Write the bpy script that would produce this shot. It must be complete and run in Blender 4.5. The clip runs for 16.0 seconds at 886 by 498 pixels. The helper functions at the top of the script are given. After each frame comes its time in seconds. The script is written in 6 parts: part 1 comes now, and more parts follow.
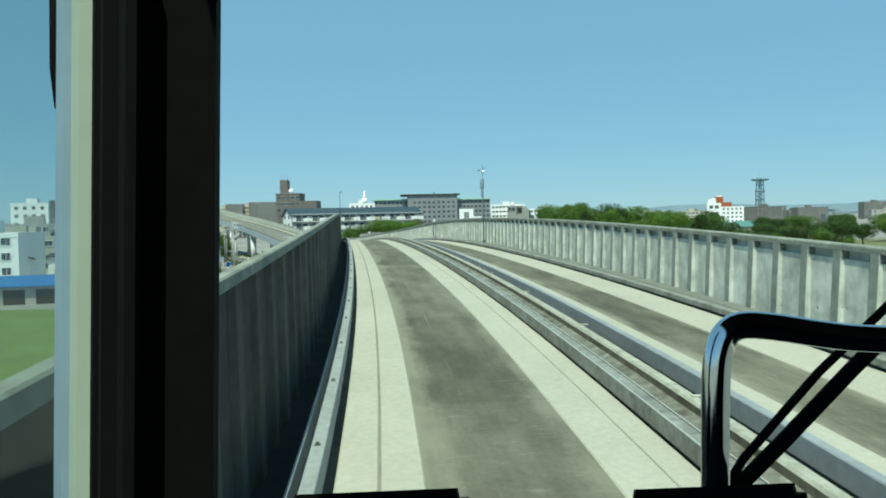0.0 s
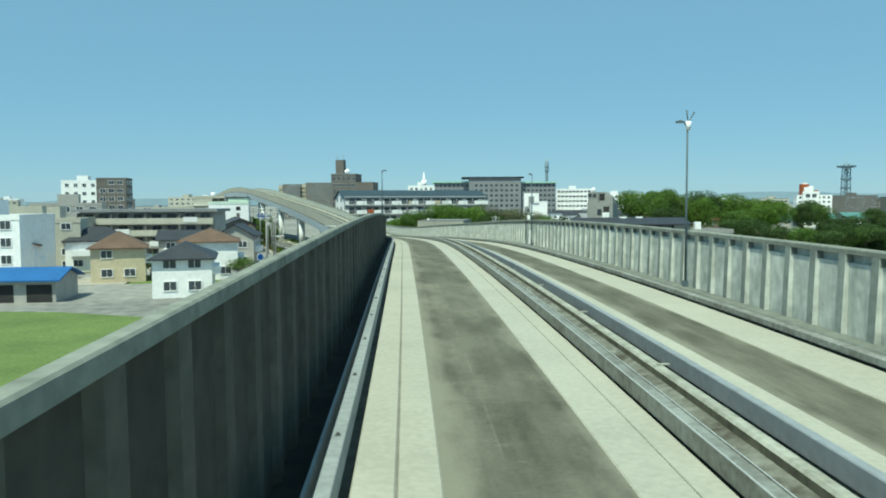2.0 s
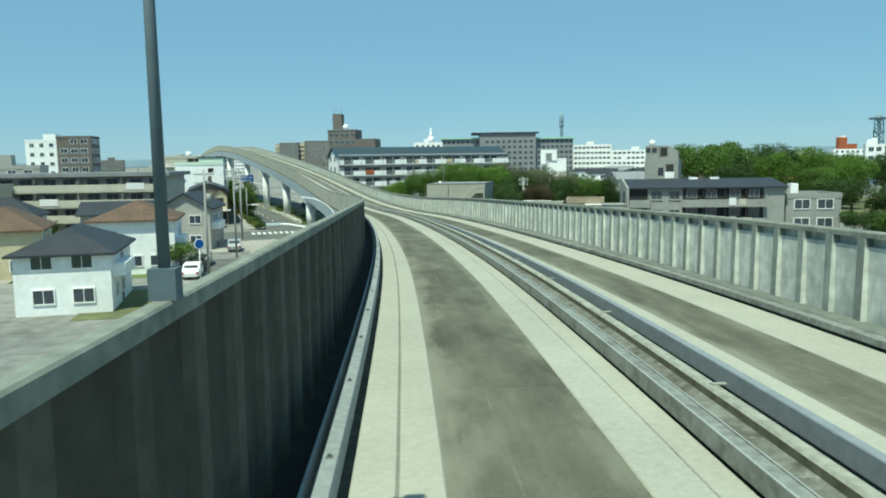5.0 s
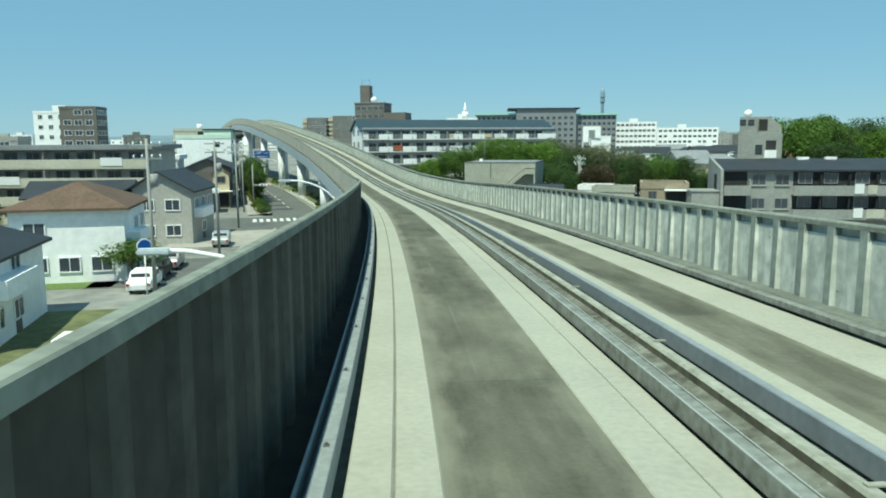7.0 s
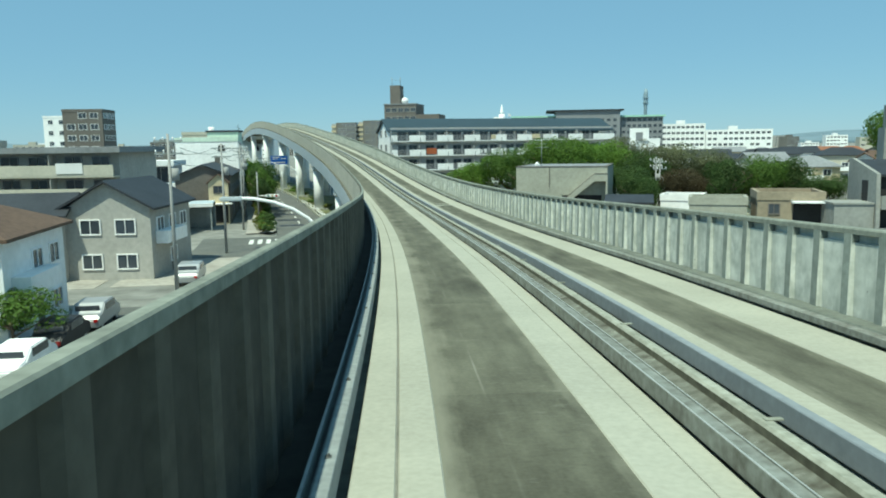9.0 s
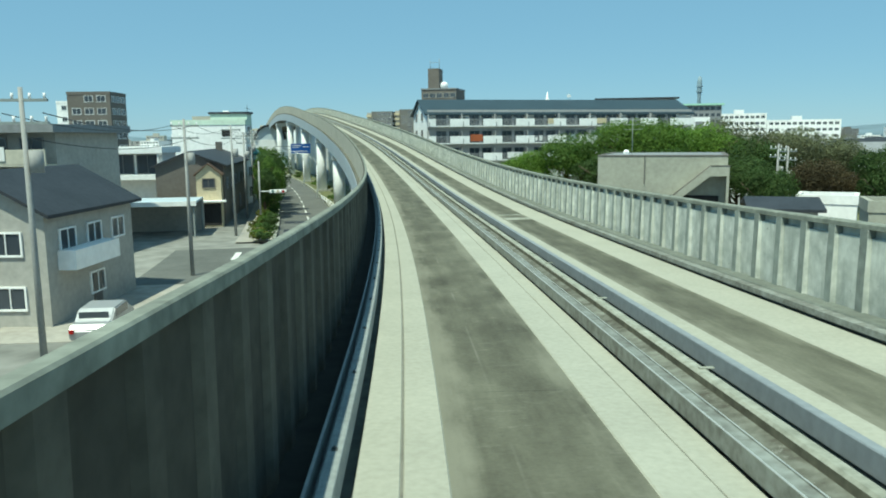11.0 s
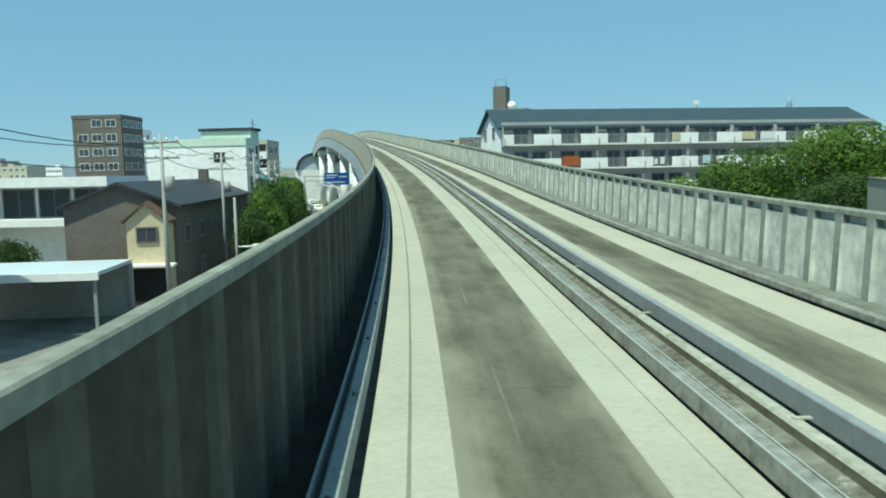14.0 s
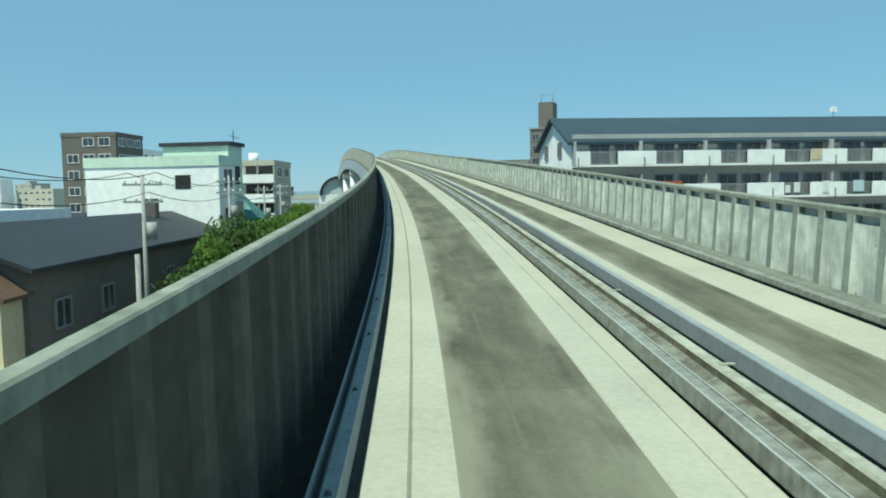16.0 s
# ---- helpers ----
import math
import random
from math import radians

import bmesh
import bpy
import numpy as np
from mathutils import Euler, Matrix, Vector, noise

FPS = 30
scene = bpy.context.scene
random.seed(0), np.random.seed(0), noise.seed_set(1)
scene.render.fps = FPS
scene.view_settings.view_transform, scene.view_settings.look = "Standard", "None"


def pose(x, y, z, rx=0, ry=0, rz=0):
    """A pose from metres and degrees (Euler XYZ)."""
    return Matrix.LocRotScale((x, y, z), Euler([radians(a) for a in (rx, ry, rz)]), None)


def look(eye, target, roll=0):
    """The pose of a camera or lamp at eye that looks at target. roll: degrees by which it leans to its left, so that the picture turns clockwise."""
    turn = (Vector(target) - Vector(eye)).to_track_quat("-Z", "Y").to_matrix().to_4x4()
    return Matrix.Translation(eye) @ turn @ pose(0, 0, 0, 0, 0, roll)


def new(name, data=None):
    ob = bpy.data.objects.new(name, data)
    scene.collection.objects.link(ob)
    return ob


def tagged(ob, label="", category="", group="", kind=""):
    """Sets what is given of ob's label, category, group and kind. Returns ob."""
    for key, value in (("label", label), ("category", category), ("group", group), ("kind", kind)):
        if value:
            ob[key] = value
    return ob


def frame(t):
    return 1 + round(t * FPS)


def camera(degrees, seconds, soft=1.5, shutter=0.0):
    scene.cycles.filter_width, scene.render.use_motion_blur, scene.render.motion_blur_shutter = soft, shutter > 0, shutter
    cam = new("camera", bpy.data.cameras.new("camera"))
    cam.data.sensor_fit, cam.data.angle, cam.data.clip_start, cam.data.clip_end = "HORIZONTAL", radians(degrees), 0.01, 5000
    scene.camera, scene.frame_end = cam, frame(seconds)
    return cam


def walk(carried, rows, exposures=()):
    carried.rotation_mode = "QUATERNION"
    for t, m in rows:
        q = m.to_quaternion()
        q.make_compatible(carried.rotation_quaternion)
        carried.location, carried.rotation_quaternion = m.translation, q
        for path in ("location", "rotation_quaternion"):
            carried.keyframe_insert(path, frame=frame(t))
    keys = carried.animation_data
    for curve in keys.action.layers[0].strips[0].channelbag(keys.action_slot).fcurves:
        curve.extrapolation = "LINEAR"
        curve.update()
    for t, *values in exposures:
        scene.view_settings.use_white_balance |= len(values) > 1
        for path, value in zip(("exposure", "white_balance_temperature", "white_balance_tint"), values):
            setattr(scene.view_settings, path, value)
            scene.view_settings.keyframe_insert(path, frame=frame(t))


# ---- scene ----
EXPOSURES = [(0.0, 0.1, 6150, -13), (3.0, 0.05, 6150, -13), (8.5, 0.05, 6150, -13), (12.5, 0.08, 6150, -13), (16.0, 0.08, 6150, -13)]
cam = camera(61.12, 16.0, soft=1.9)
# seconds, eye, heading to the left, tilt up, lean
PATH = [
    (0, -0.896, -0.002, 2.248, -3.09, -2.27, -1.26),
    (0.5, -1.016, 5.584, 2.475, -2.00, -2.67, -0.77),
    (1, -1.178, 11.171, 2.670, -0.95, -2.02, -0.94),
    (1.5, -1.458, 16.758, 2.833, 0.26, -3.45, -1.17),
    (2, -1.833, 22.346, 2.965, 1.39, -3.53, -0.29),
    (2.5, -2.248, 27.935, 3.064, 2.03, -3.02, -0.21),
    (3, -2.677, 33.525, 3.129, 1.60, -4.69, 0.01),
    (3.5, -3.097, 39.115, 3.160, 1.82, -4.34, 0.11),
    (4, -3.503, 44.707, 3.157, 1.64, -6.01, -0.88),
    (4.5, -3.933, 50.302, 3.119, 1.72, -6.35, -0.85),
    (5, -4.366, 55.902, 3.047, 1.90, -6.69, -0.83),
    (5.5, -4.817, 61.504, 2.941, 2.29, -7.04, -0.80),
    (6, -5.304, 67.106, 2.800, 2.89, -7.38, -0.78),
    (6.5, -5.830, 72.706, 2.624, 3.71, -7.72, -0.75),
    (7, -6.477, 78.299, 2.420, 4.27, -8.32, -0.38),
    (7.5, -7.188, 83.891, 2.213, 4.82, -8.03, -0.77),
    (8, -7.965, 89.483, 2.006, 5.68, -7.94, -0.75),
    (8.5, -8.797, 95.067, 1.799, 6.14, -7.76, -0.87),
    (9, -9.686, 100.637, 1.592, 6.77, -7.83, -0.82),
    (9.5, -10.621, 106.190, 1.377, 7.40, -7.97, -0.76),
    (10, -11.603, 111.727, 1.153, 8.08, -8.11, -0.70),
    (10.5, -12.639, 117.245, 0.919, 8.81, -8.26, -0.64),
    (11, -13.733, 122.743, 0.674, 9.59, -8.40, -0.58),
    (11.5, -14.889, 128.220, 0.437, 10.51, -8.80, -0.50),
    (12, -16.094, 133.677, 0.242, 11.06, -6.83, -0.83),
    (12.5, -17.362, 139.119, 0.093, 12.34, -6.48, -1.27),
    (13, -18.715, 144.546, -0.013, 12.80, -6.73, -1.02),
    (13.5, -20.131, 149.960, -0.074, 13.31, -7.04, -0.87),
    (14, -21.588, 155.368, -0.079, 14.09, -5.98, -1.14),
    (14.5, -23.115, 160.761, -0.027, 14.66, -5.58, -0.92),
    (15, -24.684, 166.147, 0.085, 15.54, -5.32, -1.29),
    (15.5, -26.357, 171.507, 0.255, 15.74, -3.78, -0.61),
    (16, -28.053, 176.864, 0.477, 16.66, -4.18, -0.96),
]


def aim(x, y, z, yaw, pitch, roll):
    """Camera pose from eye, heading, tilt and lean in degrees."""
    a, b = radians(yaw), radians(pitch)
    way = Vector((-math.sin(a) * math.cos(b), math.cos(a) * math.cos(b), math.sin(b)))
    return look((x, y, z), Vector((x, y, z)) + way, roll)


walk(cam, [(t, aim(*row)) for t, *row in PATH], EXPOSURES)

# the guideway's alignment: curvature (per km) and grade (percent) every 25 m from -25 m
BEND = [8.57, 4.77, 0.81, -0.21, 2.75, 1.39, 2.11, 2.00, 1.86, 2.13, 0.04, 1.55, 1.16, 0.60, -0.08, -0.42, 0.04, 0.81, 1.45, 2.03, 2.59]
GRADE = [6.85, 4.33, 1.80, -0.92, -3.65, -3.67, -4.48, -0.95, 3.69, 6.85, 6.49, 6.22, 7.57, 7.15, 3.38, -2.16, -6.81, -8.81, -9.28, -5.00, -1.00]
STATIONS = np.arange(-75.0, 560.1, 1.0)
_knots = np.arange(-25.0, -25.0 + 25.0 * len(BEND), 25.0)
_kap = np.interp(STATIONS, _knots, BEND) / 1000.0
_kap[STATIONS < -25] = 0.004
_gr = np.interp(STATIONS, _knots, GRADE) / 100.0
_gr[STATIONS < -25] = 0.04


def _run(a):
    a = np.concatenate([[0.0], np.cumsum((a[1:] + a[:-1]) / 2)])
    return a - a[75]


HEAD = _run(_kap)
LINE = np.stack([_run(-np.sin(HEAD)), _run(np.cos(HEAD)), _run(_gr)], 1)


def on_line(s, lat=0.0, up=0.0):
    """A point beside the centre line of the near track: metres along, to the right, above the running surface."""
    h = np.interp(s, STATIONS, HEAD)
    p = [np.interp(s, STATIONS, LINE[:, j]) for j in range(3)]
    return Vector((p[0] + math.cos(h) * lat, p[1] + math.sin(h) * lat, p[2] + up))


def frame_at(s, lat=0.0, up=0.0):
    """Pose whose y axis runs along the track and whose x axis points to its right."""
    h = math.degrees(np.interp(s, STATIONS, HEAD))
    g = math.degrees(math.atan(np.interp(s, STATIONS, _gr)))
    p = on_line(s, lat, up)
    return pose(p.x, p.y, p.z, 0, 0, h) @ pose(0, 0, 0, g, 0, 0)


# ---------------------------------------------------------------- light
SUN_AZ, SUN_EL = 156.0, 63.0
world = bpy.data.worlds.new("sky")
world.use_nodes = True
scene.world = world
wn = world.node_tree.nodes
sky = wn.new("ShaderNodeTexSky")
sky.sky_type, sky.sun_disc = "NISHITA", False
sky.sun_elevation, sky.sun_rotation = radians(SUN_EL), radians(-SUN_AZ)
sky.air_density, sky.dust_density, sky.ozone_density = 0.8, 0.12, 2.2
wn["Background"].inputs[1].default_value = 0.115
haze = wn.new("ShaderNodeMix")
haze.data_type = "RGBA"
haze.inputs["Factor"].default_value = 0.72
haze.inputs["B"].default_value = (2.12, 3.8, 5.5, 1.0)
world.node_tree.links.new(sky.outputs[0], haze.inputs["A"])
world.node_tree.links.new(haze.outputs["Result"], wn["Background"].inputs[0])
sun = new("sun", bpy.data.lights.new("sun", "SUN"))
sun.data.energy, sun.data.angle, sun.data.color = 5.0, radians(0.6), (1.0, 0.925, 0.79)
_a, _e = radians(SUN_AZ), radians(SUN_EL)
SUN_DIR = Vector((-math.sin(_a) * math.cos(_e), math.cos(_a) * math.cos(_e), math.sin(_e)))
sun.matrix_world = look(SUN_DIR * 100, (0, 0, 0))


# ---------------------------------------------------------------- materials
def material(name, color, rough=0.8, metal=0.0, spread=0.25, grain=8.0, patch=0.35, bump=0.15, tint=None, spec=0.3, per_object=0.0):
    """Node material with fine grain, broad stains and a light relief; sizes in marks per metre."""
    m = bpy.data.materials.new(name)
    m.use_nodes = True
    n, l = m.node_tree.nodes, m.node_tree.links
    b = n["Principled BSDF"]
    co = n.new("ShaderNodeNewGeometry")
    fine, wide = n.new("ShaderNodeTexNoise"), n.new("ShaderNodeTexNoise")
    fine.inputs["Scale"].default_value, wide.inputs["Scale"].default_value = grain, patch
    fine.inputs["Detail"].default_value, wide.inputs["Detail"].default_value = 5, 6
    wide.inputs["Roughness"].default_value = 0.65
    for t in (fine, wide):
        l.new(co.outputs["Position"], t.inputs["Vector"])
    mix = n.new("ShaderNodeMath")
    mix.operation = "MULTIPLY_ADD"
    mix.inputs[1].default_value = 0.45
    l.new(fine.outputs["Fac"], mix.inputs[0])
    half = n.new("ShaderNodeMath")
    half.operation = "MULTIPLY"
    half.inputs[1].default_value = 0.55
    l.new(wide.outputs["Fac"], half.inputs[0])
    l.new(half.outputs[0], mix.inputs[2])
    ramp = n.new("ShaderNodeValToRGB")
    lo = [max(0.0, c * (1 - spread)) for c in (tint or color)]
    hi = [min(1.0, c * (1 + spread)) for c in color]
    ramp.color_ramp.elements[0].position, ramp.color_ramp.elements[1].position = 0.36, 0.64
    ramp.color_ramp.elements[0].color, ramp.color_ramp.elements[1].color = (*lo, 1), (*hi, 1)
    l.new(mix.outputs[0], ramp.inputs[0])
    out = ramp.outputs[0]
    if per_object:
        info, hsv, span = n.new("ShaderNodeObjectInfo"), n.new("ShaderNodeHueSaturation"), n.new("ShaderNodeMapRange")
        span.inputs["To Min"].default_value, span.inputs["To Max"].default_value = 1 - per_object, 1 + per_object
        l.new(info.outputs["Random"], span.inputs["Value"])
        l.new(span.outputs[0], hsv.inputs["Value"])
        l.new(out, hsv.inputs["Color"])
        out = hsv.outputs[0]
    l.new(out, b.inputs["Base Color"])
    b.inputs["Roughness"].default_value, b.inputs["Metallic"].default_value = rough, metal
    b.inputs["Specular IOR Level"].default_value = spec
    if bump:
        bp = n.new("ShaderNodeBump")
        bp.inputs["Strength"].default_value, bp.inputs["Distance"].default_value = bump, 0.02
        l.new(fine.outputs["Fac"], bp.inputs["Height"])
        l.new(bp.outputs[0], b.inputs["Normal"])
    return m


M = {}
M["strip"] = material("running_strip_concrete", (0.385, 0.38, 0.315), 0.85, spread=0.12, grain=14, patch=0.5)
M["deck"] = material("dark_deck_concrete", (0.13, 0.127, 0.10), 0.9, spread=0.35, grain=5, patch=0.6)
M["kerb"] = material("pale_kerb_concrete", (0.35, 0.355, 0.3), 0.9, spread=0.2, grain=9, patch=2.2, tint=(0.28, 0.285, 0.23))
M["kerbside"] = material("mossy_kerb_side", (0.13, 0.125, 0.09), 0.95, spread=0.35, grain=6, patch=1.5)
M["coping"] = material("weathered_coping", (0.22, 0.235, 0.2), 0.95, spread=0.3, grain=8, patch=1.5)
# the track side's shade, beside grime, is put into these two colours
M["shadewall"] = material("shaded_grimy_parapet_concrete", (0.062, 0.059, 0.047), 0.95, spread=0.3, grain=5, patch=0.7)
M["shaderib"] = material("shaded_grimy_rib_concrete", (0.092, 0.088, 0.07), 0.95, spread=0.25, grain=7, patch=1.5, per_object=0.15)
M["steel"] = material("galvanised_steel", (0.27, 0.295, 0.29), 0.7, metal=0.0, spread=0.2, grain=12, patch=1.0, spec=0.25)
M["railsteel"] = material("dull_rail_steel", (0.225, 0.24, 0.22), 0.7, spread=0.32, grain=9, patch=1.6, tint=(0.19, 0.19, 0.162), spec=0.3)
M["railbright"] = material("bright_rail_steel", (0.48, 0.5, 0.48), 0.45, metal=0.3, spread=0.15, grain=20, patch=2.0)
M["bluesteel"] = material("blue_grey_rail_steel", (0.25, 0.275, 0.292), 0.65, spread=0.15, grain=8, patch=0.8, spec=0.25)
M["ledge"] = material("grey_green_ledge_concrete", (0.16, 0.175, 0.15), 0.9, spread=0.25, grain=9, patch=1.2)
M["girder"] = material("girder_paint", (0.36, 0.41, 0.45), 0.6, spread=0.1, grain=3, patch=0.3)
M["pier"] = material("pier_paint", (0.78, 0.79, 0.78), 0.7, spread=0.12, grain=3, patch=0.4)
M["ground"] = material("town_ground", (0.23, 0.23, 0.21), 0.95, spread=0.4, grain=0.6, patch=0.03)
M["grass"] = material("grass_field", (0.12, 0.17, 0.05), 0.95, spread=0.3, grain=3, patch=0.15)
M["asphalt"] = material("road_asphalt", (0.13, 0.135, 0.125), 0.9, spread=0.25, grain=12, patch=0.3)
M["line"] = material("road_paint", (0.7, 0.7, 0.66), 0.8, spread=0.1)
M["white"] = material("white_wall_paint", (0.88, 0.88, 0.87), 0.8, spread=0.08, grain=2, patch=0.25)
M["beige"] = material("beige_plaster", (0.50, 0.48, 0.40), 0.85, spread=0.12, grain=3, patch=0.3)
M["grey"] = material("grey_tile", (0.24, 0.25, 0.26), 0.7, spread=0.15, grain=2, patch=0.2)
M["brown"] = material("brown_tile", (0.155, 0.14, 0.125), 0.75, spread=0.15, grain=3, patch=0.3)
M["roof"] = material("blue_grey_roof", (0.04, 0.062, 0.078), 0.5, spread=0.15, grain=4, patch=0.3)
M["leaf"] = material("leaf_green", (0.125, 0.205, 0.04), 0.7, spread=0.3, grain=0.8, patch=0.15, bump=0, tint=(0.08, 0.145, 0.028), per_object=0.1)
M["bark"] = material("bark", (0.13, 0.10, 0.07), 0.95, spread=0.3)
# the hills' blue is distance haze painted into their base colour
M["hill"] = material("hazed_hill", (0.16, 0.22, 0.26), 1.0, spread=0.15, grain=0.02, patch=0.004, bump=0)
M["pipe"] = material("pale_pipe", (0.5, 0.54, 0.56), 0.5, spread=0.15)
M["paving"] = material("paving", (0.36, 0.34, 0.30), 0.9, spread=0.2, grain=2, patch=0.3)
M["verge"] = material("verge_soil", (0.14, 0.15, 0.07), 0.95, spread=0.4, grain=1.5, patch=0.3)
M["roofgrey"] = material("grey_roof_sheet", (0.24, 0.25, 0.26), 0.7, spread=0.2, grain=2, patch=0.3)
M["slate"] = material("dark_slate", (0.038, 0.042, 0.05), 0.6, spread=0.25, grain=4, patch=0.4)
M["tile"] = material("brown_roof_tile", (0.13, 0.085, 0.06), 0.75, spread=0.25, grain=4, patch=0.5)
M["rust"] = material("rust_roof", (0.26, 0.12, 0.07), 0.75, spread=0.25, grain=3, patch=0.4)
M["teal"] = material("teal_roof", (0.10, 0.22, 0.21), 0.6, spread=0.2, grain=3, patch=0.4)
M["blue"] = material("blue_sheet", (0.03, 0.12, 0.32), 0.6, spread=0.15, grain=2, patch=0.3)
M["paleblue"] = material("pale_blue_sheet", (0.50, 0.58, 0.63), 0.5, spread=0.1)
M["mint"] = material("mint_green_metal", (0.38, 0.62, 0.50), 0.6, spread=0.1, grain=2)
M["cream"] = material("cream_plaster", (0.58, 0.50, 0.34), 0.85, spread=0.12, grain=3, patch=0.4)
M["cement"] = material("grey_cement_plaster", (0.29, 0.295, 0.275), 0.9, spread=0.16, grain=3, patch=0.35)
M["tan"] = material("tan_plaster", (0.3, 0.255, 0.185), 0.9, spread=0.18, grain=3, patch=0.4)
M["greige"] = material("grey_beige_plaster", (0.40, 0.39, 0.36), 0.85, spread=0.15, grain=3, patch=0.3)
M["greytan"] = material("grey_brown_tile", (0.17, 0.165, 0.15), 0.8, spread=0.12, grain=2, patch=0.2)
M["orange"] = material("orange_paint", (0.36, 0.105, 0.045), 0.8, spread=0.15)
M["sheet"] = material("white_cloth", (0.74, 0.74, 0.73), 0.9, spread=0.06)
M["dark"] = material("dark_metal", (0.03, 0.032, 0.036), 0.5, spread=0.2)
M["railgrey"] = material("grey_railing", (0.24, 0.25, 0.26), 0.6, spread=0.1)
# near-black for flat sheets: the shade inside recesses and openings is painted
M["shade"] = material("opening_shade", (0.035, 0.035, 0.035), 0.9, spread=0.3)
M["mast"] = material("mast_steel", (0.11, 0.145, 0.165), 0.7, spread=0.1)
# mast steel paled and blued: the haze of distance is put into the colour
M["masthaze"] = material("hazed_mast_steel", (0.24, 0.32, 0.37), 0.8, spread=0.1)
M["pole"] = material("pole_concrete", (0.34, 0.34, 0.33), 0.85, spread=0.12)
M["signblue"] = material("sign_blue", (0.015, 0.09, 0.36), 0.5, spread=0.08)
M["silver"] = material("silver_paint", (0.45, 0.46, 0.47), 0.35, metal=0.4, spread=0.05, bump=0, spec=0.5)
M["red"] = material("red_lens", (0.35, 0.01, 0.01), 0.3, spread=0.1, bump=0)
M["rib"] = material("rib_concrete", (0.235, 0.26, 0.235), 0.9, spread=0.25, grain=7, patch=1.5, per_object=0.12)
M["rust_bolt"] = material("rusty_bolt", (0.10, 0.105, 0.1), 0.7, spread=0.3)
M["cabdark"] = material("matt_black_plastic", (0.005, 0.005, 0.005), 0.9, spread=0.2, grain=40, bump=0.05, spec=0.05)
M["trimgreen"] = material("pale_green_trim", (0.35, 0.40, 0.32), 0.6, spread=0.05)
M["trimblue"] = material("blue_grey_trim", (0.22, 0.30, 0.36), 0.5, spread=0.05)
M["chrome"] = material("dark_chrome", (0.62, 0.64, 0.68), 0.1, metal=1.0, spread=0.05, bump=0)
for _n, _c, _d in (("leafdark", (0.075, 0.125, 0.035), (0.055, 0.09, 0.027)), ("leafbright", (0.145, 0.24, 0.04), (0.105, 0.18, 0.03)), ("leafyellow", (0.17, 0.19, 0.04), (0.10, 0.12, 0.03)), ("leafpale", (0.20, 0.22, 0.12), (0.14, 0.15, 0.08)), ("leafred", (0.105, 0.082, 0.043), (0.07, 0.062, 0.03))):
    M[_n] = material(_n, _c, 0.75, spread=0.35, grain=0.9, patch=0.2, bump=0, tint=_d, per_object=0.12)
# white balcony walls greyed: their shade is put into the colour
M["recess"] = material("shaded_recess_paint", (0.42, 0.42, 0.42), 0.85, spread=0.12, grain=3, patch=0.3)
M["palemint"] = material("pale_mint_paint", (0.60, 0.72, 0.61), 0.8, spread=0.1, grain=2, patch=0.3)
M["hallbeige"] = material("olive_grey_plaster", (0.35, 0.35, 0.295), 0.9, spread=0.14, grain=3, patch=0.35)
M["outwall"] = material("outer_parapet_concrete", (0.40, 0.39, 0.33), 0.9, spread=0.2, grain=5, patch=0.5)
# near black: the parapet's shade, with stains, is put into the colour
M["gutter"] = material("shaded_gutter_concrete", (0.03, 0.029, 0.025), 0.9, spread=0.35, grain=4, patch=0.8)
M["joint"] = material("grey_joint_filler", (0.20, 0.195, 0.16), 0.95, spread=0.25, grain=10, patch=1.0)
for _n in ("leaf", "leafdark", "leafbright", "leafyellow", "leafpale", "leafred"):
    # thin leaves let some light through
    _t = M[_n].node_tree
    _p, _o = _t.nodes["Principled BSDF"], _t.nodes["Material Output"]
    _tr, _mx = _t.nodes.new("ShaderNodeBsdfTranslucent"), _t.nodes.new("ShaderNodeMixShader")
    _mx.inputs[0].default_value = 0.45
    _t.links.new(_p.inputs["Base Color"].links[0].from_socket, _tr.inputs["Color"])
    _t.links.new(_p.outputs[0], _mx.inputs[1])
    _t.links.new(_tr.outputs[0], _mx.inputs[2])
    _t.links.new(_mx.outputs[0], _o.inputs["Surface"])
M["glass"] = material("window_glass", (0.05, 0.06, 0.075), 0.12, spread=0.3, grain=0.3, patch=0.1, bump=0, spec=0.8)




